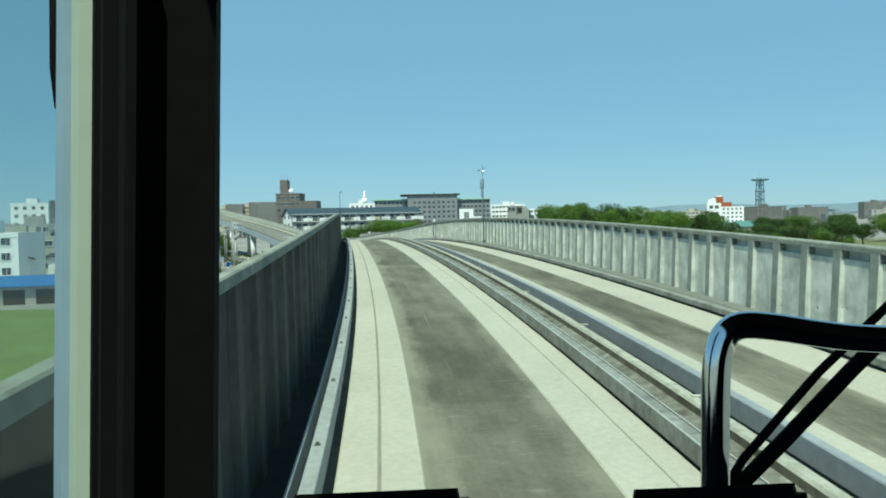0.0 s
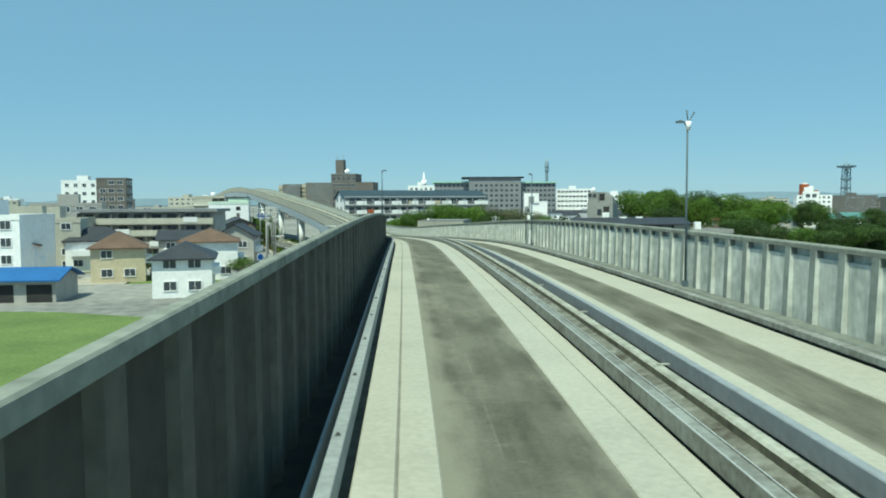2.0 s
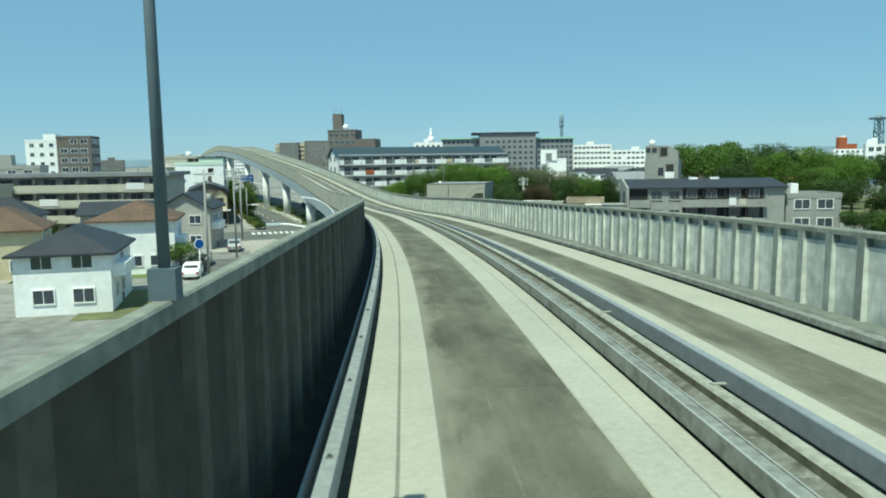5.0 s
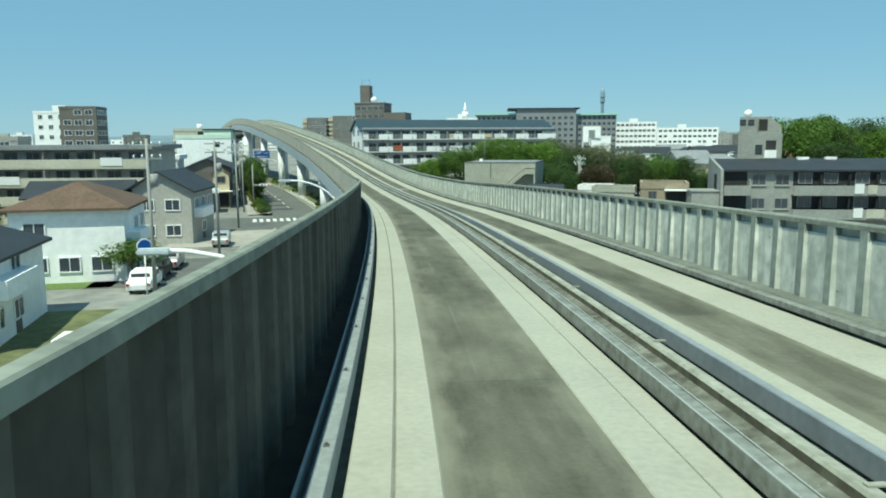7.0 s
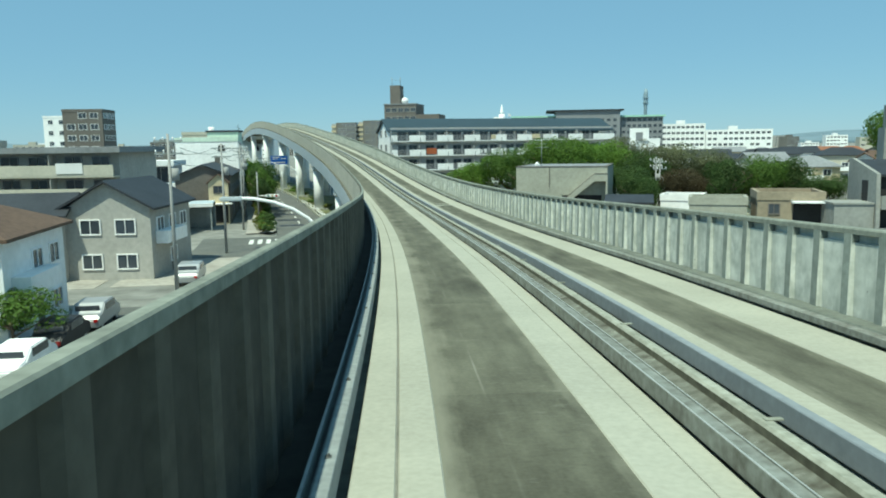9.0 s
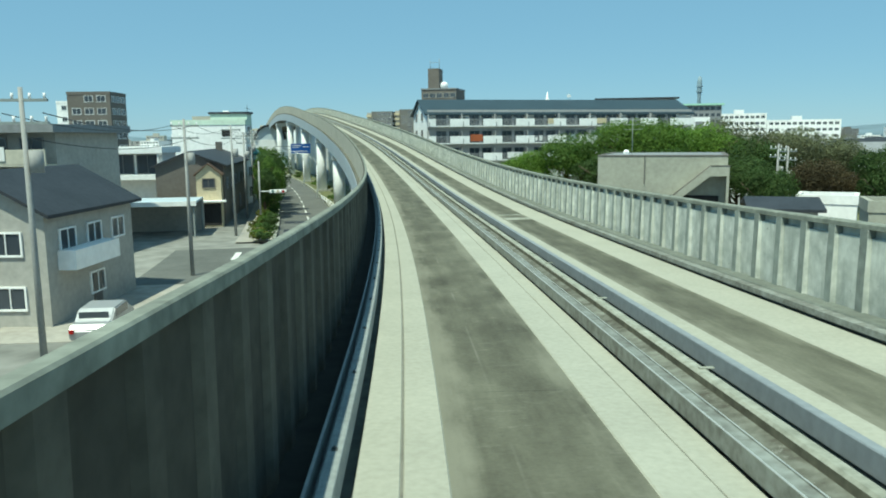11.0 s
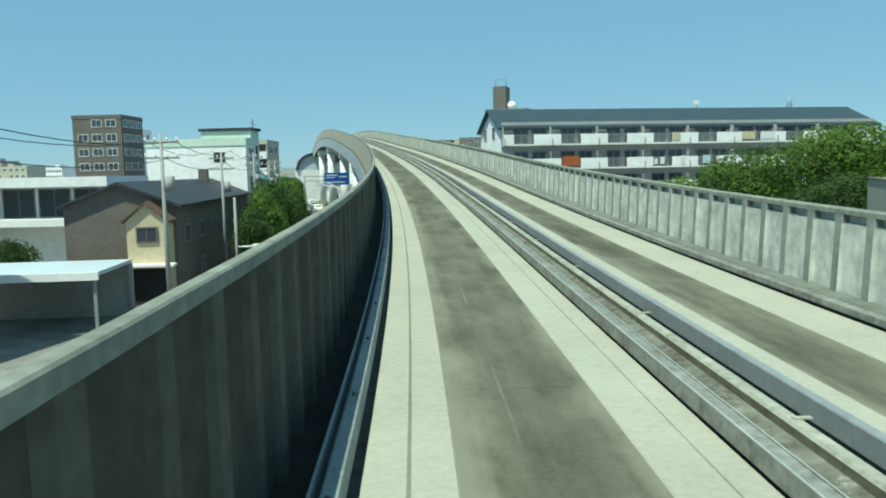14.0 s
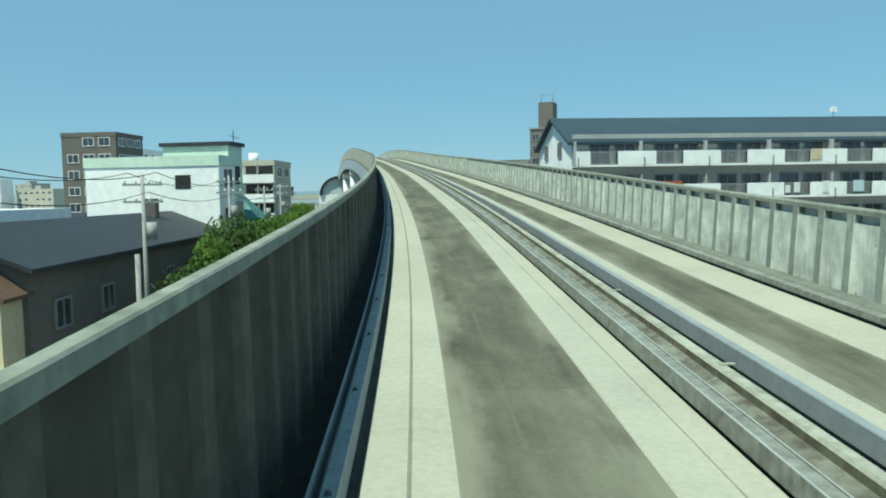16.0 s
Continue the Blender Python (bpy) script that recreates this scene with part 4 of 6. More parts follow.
def hall():
    t = empty("hall", pose(-11.4, 187.2, GROUND, 0, 0, -9), "windowless beige concrete hall with an outside stair", "hall")
    w, d, h = 10.2, 12.0, 7.45
    part("wall", boxes((0, w, 0, d, 0, h)), M["hallbeige"], t)
    part("coping", boxes((-0.05, w + 0.05, -0.05, 0.3, h, h + 0.09), (-0.05, 0.3, 0.3, d, h, h + 0.09), (w - 0.3, w + 0.05, 0.3, d, h, h + 0.09)), M["brown"], t, "thin brown metal roof edge")
    part("roof", boxes((0.3, w - 0.3, 0.3, d, h - 0.02, h + 0.05)), M["roofgrey"], t)
    # the void under the stair is a flat sheet of painted shade
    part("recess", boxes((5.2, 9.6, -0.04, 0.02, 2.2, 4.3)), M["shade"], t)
    # stair rising to a landing, behind a sloping solid balustrade with a brown cap
    prof = [(5.7, 3.3), (5.7, 3.95), (8.9, 6.7), (10.3, 6.7), (10.3, 5.9), (8.9, 5.9)]
    part("stair_cap", boxes((8.9, 10.32, -1.24, -1.0, 6.704, 6.76)), M["brown"], t)
    cap = tube(bmesh.new(), [(5.7, -1.12, 3.99), (8.9, -1.12, 6.74)], 0.06, 6)
    part("stair_cap", cap, M["brown"], t)
    bm = bmesh.new()
    fa = [bm.verts.new((x, -1.2, z)) for x, z in prof]
    fb = [bm.verts.new((x, -0.02, z)) for x, z in prof]
    bm.faces.new(fa)
    bm.faces.new(fb[::-1])
    for k in range(len(prof)):
        j = (k + 1) % len(prof)
        bm.faces.new((fa[k], fb[k], fb[j], fa[j]))
    bmesh.ops.recalc_face_normals(bm, faces=bm.faces)
    part("outside_stair", bm, M["hallbeige"], t)
    part("stair_wall", boxes((6.3, 10.3, -1.3, -1.2, 3.2, 3.4), (10.1, 10.3, -1.25, -0.02, 0, 5.9)), M["hallbeige"], t)
    part("downpipe", boxes((3.75, 3.84, -0.1, 0, 5.2, h)), M["greytan"], t)
    bm = bmesh.new()
    bmesh.ops.create_cone(bm, segments=14, radius1=0.24, radius2=0.07, depth=0.16, cap_ends=True, matrix=pose(2.2, 1.0, h + 0.36, 60, 0, 0))
    tube(bm, [(2.2, 1.2, h), (2.2, 1.1, h + 0.36)], 0.04, 6)
    part("dish", bm, M["white"], t, "white satellite dish")
    bm = tube(bmesh.new(), [(2.6, 2, h), (2.6, 2, h + 3.2)], 0.035, 6)
    for k in range(3):
        tube(bm, [(1.9, 2, h + 2.2 + 0.4 * k), (3.3, 2, h + 2.2 + 0.4 * k)], 0.02, 4)
    part("aerial", bm, M["steel"], t)
    return t


hall()

# ---------------------------------------------------------------- larger buildings further off
def office():
    t = empty("office_building", pose(-19.5, 520.0, GROUND, 0, 0, 0), "large grey tiled office building with mint green roof edges", "office building")
    rows = ((0, 28, 0, 30, 24.5), (23, 57, -3, 30, 27.5), (57, 80, 0, 30, 24.0))
    for x0, x1, y0, y1, h in rows:
        part("wall", boxes((x0, x1, y0, y1, 0, h)), M["grey"], t)
    part("eave", boxes((-1.2, 23, -1.2, 31, 24.5, 25.4)), M["mint"], t, "mint green roof edge")
    part("eave", boxes((57, 81.2, -1.2, 31, 24.0, 24.9)), M["mint"], t, "mint green roof edge")
    part("eave", boxes((18, 59, -4, 31, 27.5, 28.2)), M["slate"], t, "dark roof edge")
    me = window_mesh(1.8, 1.5, "grey")
    for x0, x1, y0, n in ((0, 23, 0, 8), (58, 80, 0, 8), (26, 56, -3, 9)):
        for k in range(7):
            for b in range(n):
                piece("window", me, t, pose(x0 + (x1 - x0) * (b + 0.5) / n, y0 - 0.04, 2.0 + 3.3 * k))
    return t


office()


def white_block(x, y, yaw, w, d, top, storeys, bays, label, name="hospital_block", **kw):
    return block(name, x, y, yaw, w, d, top, "white", storeys, bays, label, "building", **kw)


white_block(66, 560, -8, 25, 14, 12.4, 6, 9, "white six-storey block with rows of dark windows", ww=2.0)
white_block(91, 556, -8, 36, 14, 8.6, 5, 12, "white five-storey block with rows of dark windows", ww=2.0)
white_block(-34, 480, 0, 16, 12, 13.5, 6, 5, "cream block with a white roof turret", name="tower_block")
t = empty("roof_turret", pose(-24.5, 484, 13.0), "white pointed turret on a cream block's roof", "turret")
part("drum", tube(bmesh.new(), [(0, 0, 0), (0, 0, 3.8)], 1.6, 12), M["white"], t)
part("spire", tube(bmesh.new(), [(0, 0, 3.8), (0, 0, 5.2), (0, 0, 8.8)], [1.3, 0.8, 0.1], 12), M["white"], t)


def far_flats(x, y, w, top):
    """Far block of flats: dark tiled front, pale balcony bays at one end."""
    t = block("apartment_block", x, y, 6, w, 16, top, "greytan", 9, max(4, int(w / 3.4)), "grey-brown apartment block with pale balcony bays seen far off", "apartment block", ww=2.2, roof_box=False)
    h = top - GROUND - 0.5
    part("bay_wall", boxes((-2.8, -0.1, 0.4, 12, 0, h - 0.2)), M["greige"], t)
    for k in range(9):
        z = k * h / 9
        part("balcony", boxes((-3.2, -0.1, -0.5, 0.4, z, z + 0.45 * h / 9)), M["cream"], t)
    return t


far_flats(-132.2, 570, 12.5, 17.0)
far_flats(-116, 575, 23, 18.2)


def brown_tower():
    t = empty("brown_apartment_tower", pose(-61, 360, GROUND, 0, 0, -4), "dark brown tiled apartment house with lift tower and roof tank", "apartment house")
    part("wall", boxes((0.8, 12, 0, 13, 0, 24.2)), M["brown"], t)
    part("lower_wing", boxes((12, 20, 0, 12, 0, 20.8)), M["brown"], t)
    part("lift_tower", boxes((2.2, 5.8, 3, 8, 24.2, 31.0)), M["brown"], t)
    part("roof_edge", boxes((0.6, 12.2, -0.2, 13.2, 24.2, 24.6)), M["grey"], t)
    me = window_mesh(1.7, 1.4, "greige")
    for k in range(8):
        for b in range(5):
            piece("window", me, t, pose(2.2 + 2.2 * b, -0.04, 1.4 + 2.9 * k))
    bm = bmesh.new()
    bmesh.ops.create_uvsphere(bm, u_segments=14, v_segments=10, radius=1.25, matrix=pose(7.4, 3.5, 25.6))
    part("roof_tank", bm, M["white"], t, "round white roof tank")
    bm = bmesh.new()
    for x in (2.5, 5.5):
        tube(bm, [(x, 5, 31), (x, 5, 34.0)], 0.07, 5)
    tube(bm, [(2.5, 5, 33), (5.5, 5, 33)], 0.05, 5)
    part("aerial", bm, M["steel"], t)
    return t


brown_tower()


def mast(x, y, base, top, r, label, red=False):
    """Lattice mast with platforms."""
    t = empty("lattice_mast", pose(x, y, GROUND), label, "mast")
    h0, h1 = base - GROUND, top - GROUND
    bm = bmesh.new()
    levels = 9
    for k in range(4):
        a = math.pi / 4 + k * math.pi / 2
        tube(bm, [(r * math.cos(a), r * math.sin(a), h0), (0.78 * r * math.cos(a), 0.78 * r * math.sin(a), h1)], 0.4, 5)
        for q in range(levels):
            f0, f1 = q / levels, (q + 1) / levels
            r0, r1 = r * (1 - 0.22 * f0), r * (1 - 0.22 * f1)
            b = a + math.pi / 2
            tube(bm, [(r0 * math.cos(a), r0 * math.sin(a), h0 + (h1 - h0) * f0), (r1 * math.cos(b), r1 * math.sin(b), h0 + (h1 - h0) * f1)], 0.25, 4)
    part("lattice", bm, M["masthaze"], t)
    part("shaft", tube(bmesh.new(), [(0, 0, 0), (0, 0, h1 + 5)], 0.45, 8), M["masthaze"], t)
    for f, wide in ((0.3, 0.95), (0.55, 1.0), (0.9, 1.75)):
        bm = bmesh.new()
        bmesh.ops.create_cone(bm, segments=16, radius1=r * wide, radius2=r * wide * 1.1, depth=1.6, cap_ends=True, matrix=pose(0, 0, h0 + (h1 - h0) * f))
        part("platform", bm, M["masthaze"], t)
    return t


mast(359, 737, 5, 38, 4.4, "grey lattice radio mast with round platforms")


def slim_tower(x, y, top):
    t = empty("radio_tower", pose(x, y, GROUND), "slim dark telecom tower far off", "tower")
    h = top - GROUND
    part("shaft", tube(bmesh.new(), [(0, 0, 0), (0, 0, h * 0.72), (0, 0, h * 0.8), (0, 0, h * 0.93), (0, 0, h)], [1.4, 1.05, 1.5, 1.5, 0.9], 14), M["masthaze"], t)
    for f in (0.8, 0.87):
        bm = bmesh.new()
        bmesh.ops.create_cone(bm, segments=16, radius1=1.9, radius2=1.9, depth=0.8, cap_ends=True, matrix=pose(0, 0, h * f))
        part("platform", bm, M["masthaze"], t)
    return t


slim_tower(67.5, 633, 38)
block("white_building", 229, 545, -15, 22, 14, 7.0, "white", 5, 7, "white building with an orange-red tower on its roof", "building", roof_box=False)
t = empty("red_tower", pose(236, 548, 7.0), "stepped orange-red tower on a white building's roof", "tower")
part("tower", boxes((-3.2, 1.6, -2.4, 2.4, 0, 7.4)), M["orange"], t)
part("lower_wing", boxes((1.6, 8.0, -2.2, 2.4, 0, 3.2)), M["orange"], t)
part("cap", boxes((-2.4, 0.8, -1.6, 1.6, 7.4, 8.4)), M["white"], t)
t = block("white_tower", 129.3, 314, -22, 5.6, 7, 6.6, "white", 5, 2, "narrow white office tower with a stepped top", "building")
part("roof_stair", boxes((0.4, 2.4, 1, 4, 13.5, 16.6)), M["white"], t)

# ---------------------------------------------------------------- houses on the side of the road and field
t = block("corner_building", -69.9, 223.4, 8, 10.6, 2.8, 3.6, "white", 4, 3, "white four-storey corner building with a pale green rear wing", "building", sides="r", roof_box=False, band="palemint")
part("opening", boxes((7.2, 8.4, -0.04, 0.02, 9.6, 10.6)), M["shade"], t)
part("rear_wing", boxes((4.6, 10.0, 3.1, 5.6, 0, 12.9)), M["palemint"], t, "pale green rear wing")
part("rear_roof", boxes((4.4, 10.2, 2.9, 5.8, 12.9, 13.2)), M["slate"], t, "dark flat roof edge")
part("lower_rear_wall", boxes((10.0, 10.06, 3.2, 5.5, 0, 8.6)), M["greige"], t)
for k in range(3):
    piece("window", window_mesh(1.2, 1.2, "dark"), t, pose(10.09, 4.4, 1.2 + 2.6 * k, 0, 0, 90))
piece("window", window_mesh(0.9, 1.3, "dark"), t, pose(10.03, 4.4, 10.0, 0, 0, 90))
part("aerial", tube(bmesh.new(), [(9.6, 5, 13.1), (9.6, 5, 14.2)], 0.04, 5), M["dark"], t)
for k in range(4):
    part("aerial_rod", tube(bmesh.new(), [(9.3 + 0.2 * k, 4.8, 13.8 - 0.1 * k), (9.4 + 0.2 * k, 5.2, 13.9 - 0.1 * k)], 0.02, 4), M["dark"], t)
t = block("apartment_block", -90.0, 268.0, 14, 10.0, 9.0, 5.6, "beige", 5, 2, "beige apartment block with white balcony slabs beside the road", "apartment block", sides="r", ww=2.4, roof_box=False)
for k in range(5):
    z = 0.2 + k * 2.7
    # shade behind the balcony fronts, painted as a dark sheet
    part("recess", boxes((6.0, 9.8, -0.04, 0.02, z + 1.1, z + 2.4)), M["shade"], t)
    part("balcony_slab", boxes((-0.1, 10.1, -0.9, -0.04, z - 0.15, z + 0.05)), M["white"], t)
    part("balcony_front", boxes((5.8, 10.1, -1.0, -0.88, z - 0.15, z + 1.0)), M["white"], t)
    part("partition", boxes((7.8, 7.9, -0.88, -0.04, z + 0.05, z + 2.3)), M["beige"], t)
part("roof_tank", tube(bmesh.new(), [(6, 4, 13.5), (6, 4, 15.2)], 0.7, 14), M["white"], t, "white roof tank")
house(-66.9, 230.5, 20, 6.0, 4.5, 7.0, 2.6, "white", "teal", True, "pale house with steep teal hipped roof")


def balcony_block(x, y, yaw, w, d, top, storeys, label):
    h = top - GROUND
    st = (h - 0.8) / storeys
    t = empty("apartment_block", pose(x, y, GROUND, 0, 0, yaw), label, "apartment block")
    part("wall", boxes((0, w, 0, d, 0, h - 0.6)), M["greige"], t)
    part("roof", boxes((-0.9, w + 0.9, -1.6, d + 0.6, h - 0.6, h)), M["roofgrey"], t)
    n = int(w / 5.5)
    for k in range(storeys):
        z = k * st + 0.2
        part("balcony_slab", boxes((0, w, -1.4, 0, z - 0.1, z + 0.06)), M["beige"], t)
        part("balcony_front", boxes((0, w, -1.42, -1.3, z + 0.06, z + 1.15)), M["beige"], t)
        for b in range(n):
            piece("window", window_mesh(1.8, 1.9, "grey"), t, pose((b + 0.28) * w / n, -0.03, z + 0.1))
            piece("window", window_mesh(1.8, 1.9, "grey"), t, pose((b + 0.72) * w / n, -0.03, z + 0.1))
            part("partition", boxes((b * w / n - 0.04, b * w / n + 0.04, -1.3, 0, z, z + st - 0.2)), M["greige"], t)
            if (b + k) % 3 == 0:
                part("washing", boxes((b * w / n + 0.8, b * w / n + 3.6, -1.5, -1.44, z + 0.3, z + 1.35)), M["sheet"], t, "white bedding airing")
    return t


balcony_block(-79, 172.5, 4, 27, 9, 2.0, 4, "grey balconied apartment block with flat roof and bedding airing")


def modern_house():
    t = empty("modern_house", pose(-76, 205, GROUND, 0, 0, 14), "white modern house with flat roof and wide glazing", "house")
    part("wall", boxes((0, 3.6, 0, 8, 0, 8.2)), M["white"], t)
    part("rear", boxes((3.6, 13, 1.8, 8, 0, 7.9)), M["white"], t)
    part("roof", boxes((3.3, 13.6, -0.4, 8.3, 7.6, 8.4)), M["white"], t)
    part("terrace", boxes((3.2, 13.6, -0.4, 1.8, 4.4, 5.0)), M["white"], t)
    for k in range(3):
        piece("window", window_mesh(2.6, 2.3, "grey"), t, pose(5.2 + 3.0 * k, 1.76, 5.1))
    part("post", boxes((12.9, 13.1, -0.2, 0, 0, 7.6)), M["white"], t)
    piece("window", window_mesh(1.6, 0.5, "dark"), t, pose(1.9, -0.03, 6.8))
    piece("window", window_mesh(1.3, 1.5, "dark"), t, pose(1.9, -0.03, 4.3))
    return t


modern_house()


def carport():
    t = empty("carport", pose(-57, 185.5, GROUND, 0, 0, 20), "flat pale blue sheet roof of a low carport", "carport")
    part("roof", boxes((0, 9, 0, 6, 3.2, 3.4)), M["paleblue"], t)
    part("fascia", boxes((-0.1, 9.1, -0.15, 0, 3.0, 3.42)), M["white"], t)
    for x in (0.2, 8.8):
        for y in (0.2, 5.8):
            part("post", boxes((x - 0.08, x + 0.08, y - 0.08, y + 0.08, 0, 3.2)), M["steel"], t)
    part("back_wall", boxes((0, 9, 5.9, 6.1, 0, 3.2)), M["greige"], t)
    return t


carport()


def roadside_house():
    """Long dark house whose narrow cream gable bay looks down the road."""
    p = on_line(208, -14.6)
    t = empty("roadside_house", pose(p.x, p.y, GROUND, 0, 0, 19.3), "dark brown clad house with a cream gable bay beside the road", "house")
    w, d, h = 7.0, 27.8, 6.4
    bm = gable_walls(d, w, h, 1.5)
    bmesh.ops.transform(bm, matrix=pose(0, 0, 0, 0, 0, 90), verts=bm.verts)
    part("wall", bm, M["brown"], t)
    bm = gable_roof(d, w, h + 0.05, 1.55, over=0.4)
    bmesh.ops.transform(bm, matrix=pose(0, 0, 0, 0, 0, 90), verts=bm.verts)
    part("roof", bm, M["slate"], t, "dark slate roof")
    bm = gable_walls(1.6, 2.5, 5.5, 1.15)
    bmesh.ops.transform(bm, matrix=pose(-0.2, -1.5, 0, 0, 0, 90), verts=bm.verts)
    part("gable_bay", bm, M["cream"], t, "cream plastered gable bay")
    bm = gable_roof(1.7, 2.5, 5.55, 1.2, over=0.25, thick=0.14)
    bmesh.ops.transform(bm, matrix=pose(-0.2, -1.5, 0, 0, 0, 90), verts=bm.verts)
    part("bay_roof", bm, M["tile"], t, "brown tiled bay roof")
    part("canopy", boxes((-3.4, 0.3, -2.4, -1.5, 2.7, 2.85)), M["white"], t)
    part("shopfront", boxes((-2.6, -0.3, -1.56, -1.5, 0.2, 2.5)), M["shade"], t)
    piece("window", window_mesh(1.2, 0.9, "brown"), t, pose(-1.45, -1.53, 4.2))
    for k in range(6):
        piece("window", window_mesh(1.3, 1.1, "grey"), t, pose(0.03, 2.6 + 4.5 * k, 3.9, 0, 0, 90))
        if k % 2:
            piece("window", window_mesh(1.5, 1.5, "grey"), t, pose(0.03, 2.6 + 4.5 * k, 0.8, 0, 0, 90))
    part("chimney", boxes((-3.4, -2.6, 22, 22.8, 7.0, 8.9)), M["brown"], t)
    return t


roadside_house()

def station():
    """Stop on the guideway further on, under a vaulted roof."""
    t = empty("station", pose(-116.6, 358.5, GROUND, 0, 0, 24), "distant guideway stop with dark vaulted roof and white end wall", "station")
    part("base", boxes((0, 11, 0, 26, 0, 9.2)), M["pier"], t)
    for name, r0, r1, y0, y1, mat in (("vault", 5.2, 4.5, -0.6, 26.0, "dark"), ("end_wall", 4.5, 0.2, 0.2, 0.5, "paleblue")):
        bm = bmesh.new()
        rows = [[bm.verts.new((5.5 + r * math.cos(a), y, 9.2 + 0.95 * r * math.sin(a))) for r, y in ((r0, y0), (r0, y1), (r1, y1), (r1, y0))] for a in (math.pi * k / 16 for k in range(17))]
        for a, b in zip(rows, rows[1:]):
            for k in range(4):
                bm.faces.new((a[k], a[(k + 1) % 4], b[(k + 1) % 4], b[k]))
        bm.faces.new(rows[0])
        bm.faces.new(rows[-1][::-1])
        bmesh.ops.recalc_face_normals(bm, faces=bm.faces)
        part(name, bm, M[mat], t)
    return t


station()
block("brown_tower_block", -131, 286, 12, 10, 10, 12.4, "brown", 7, 3, "brown brick apartment tower far off", "apartment tower", ww=2.0, roof_box=False)
block("white_office", -170, 335, 10, 15, 12, 13.2, "white", 6, 4, "white office block far off", "building")


def shed(x, y, yaw, w, d, h, roof, label):
    t = empty("shed", pose(x, y, GROUND, 0, 0, yaw), label, "shed")
    part("wall", gable_walls(w, d, h, 1.2), M["greige"], t)
    part("roof", gable_roof(w, d, h + 0.05, 1.25, over=0.7), M[roof], t)
    for k in range(4):
        part("opening", boxes((1 + k * w / 4, 1 + k * w / 4 + w / 6, -0.04, 0.02, 0, h * 0.8)), M["shade"], t)
    return t


shed(-66, 106, 8, 17, 7, 2.6, "blue", "long low shed with a bright blue sheet roof")

# the other houses of the quarter, set out on its plots
random.seed(7)
ROOFS = ("slate", "slate", "tile", "roofgrey", "slate", "rust", "teal")
WALLS = ("white", "cream", "beige", "greige", "white")
TAKEN = [(-57, 203), (-79, 258), (-70, 238), (-66, 176), (-54, 176), (-76, 176), (-70, 209), (-57, 190), (-63, 212), (-66, 110), (-50, 110), (-64, 230)]
for gy in range(9):
    for gx in range(8):
        s = 118 + gy * 22.0
        lat = -20 - gx * 15.0
        p = on_line(s, lat + random.uniform(-3, 3)) if s < 330 else on_line(330, lat) + Vector((-6, s - 330, 0))
        if gx > 1 and random.random() < 0.2:
            continue
        if any(math.hypot(p.x - a, p.y - b) < 13 for a, b in TAKEN) or (p.y < 112 and p.x > -125):
            continue
        if random.random() < 0.16 and gx > 2:
            block("apartment_block", p.x, p.y, random.uniform(-10, 30), random.uniform(12, 20), 9, random.uniform(0, 4.5), random.choice(("white", "beige", "greige", "greytan")), 4, 5, "plain flat-roofed apartment block among houses", "apartment block", "f")
        else:
            yard = random.choice(("verge", "paving", "asphalt", "grass", "paving"))
            ob = link("yard", boxes((-2.5, 12.5, -3, 10.5, 0, 0.03)), M[yard])
            ob.matrix_world = pose(p.x, p.y, GROUND, 0, 0, 15)
            tagged(ob, "small " + {"verge": "weedy earth", "paving": "pale paved", "asphalt": "asphalted", "grass": "grassed"}[yard] + " yard round a house", "yard", kind="structure")
            hip = random.random() < 0.5
            roof = random.choice(ROOFS)
            wall = random.choice(WALLS)
            names = {"slate": "dark slate", "tile": "brown tiled", "roofgrey": "grey sheet", "rust": "rust red", "teal": "teal green"}
            wn_ = {"white": "White", "cream": "Cream", "beige": "Beige", "greige": "Grey"}
            house(p.x, p.y, random.choice((0, 90)) + random.uniform(5, 25), random.uniform(8, 11), random.uniform(6.5, 8.5), random.uniform(4.6, 5.8), random.uniform(1.4, 2.4), wall, roof, hip, f"{wn_[wall].lower()} two-storey house with {names[roof]} {'hipped' if hip else 'gable'} roof")
TREES_LATER = []
# low houses beyond the other parapet
for x, y, yaw, roof, wall in ((20, 205, 0, "slate", "white"), (70, 232, 0, "tile", "cream")):
    house(x, y, yaw, 8.5, 7.0, 2.8 if x < 30 else 4.2, 1.0, wall, roof, True, "low house with hipped roof behind the parapet")
block("utility_hut", 5.2, 190, -20, 4.5, 4, -4.3, "white", 1, 1, "small white flat-roofed hut", "hut", sides="", roof_box=False)
block("store_building", 5.4, 175, -12, 5.2, 4, -3.6, "hallbeige", 1, 2, "low olive-beige flat-roofed store behind the parapet", "building", sides="", roof_box=False, roof_mat="coping")
t = block("low_house", 11.0, 172.5, -10, 5.6, 6, -3.0, "tan", 2, 2, "low tan flat-roofed house with dark shutters", "house", sides="", roof_box=False, roof_mat="tile")
piece("window", window_mesh(0.9, 0.9, "brown"), t, pose(1.4, -0.03, 3.4))
part("carport_opening", boxes((3.0, 5.4, -0.04, 0.02, 2.4, 4.4)), M["shade"], t)
part("awning", boxes((2.8, 5.6, -1.2, -0.02, 4.45, 4.6)), M["white"], t)
t = empty("tin_shed", pose(-2.6, 171, GROUND, 0, 0, -8), "shed with dark tin roof beside the hall", "shed")
part("wall", gable_walls(3.6, 5.0, 4.6, 0.5), M["greige"], t)
part("roof", gable_roof(3.6, 5.0, 4.65, 0.55, over=0.4), M["slate"], t)
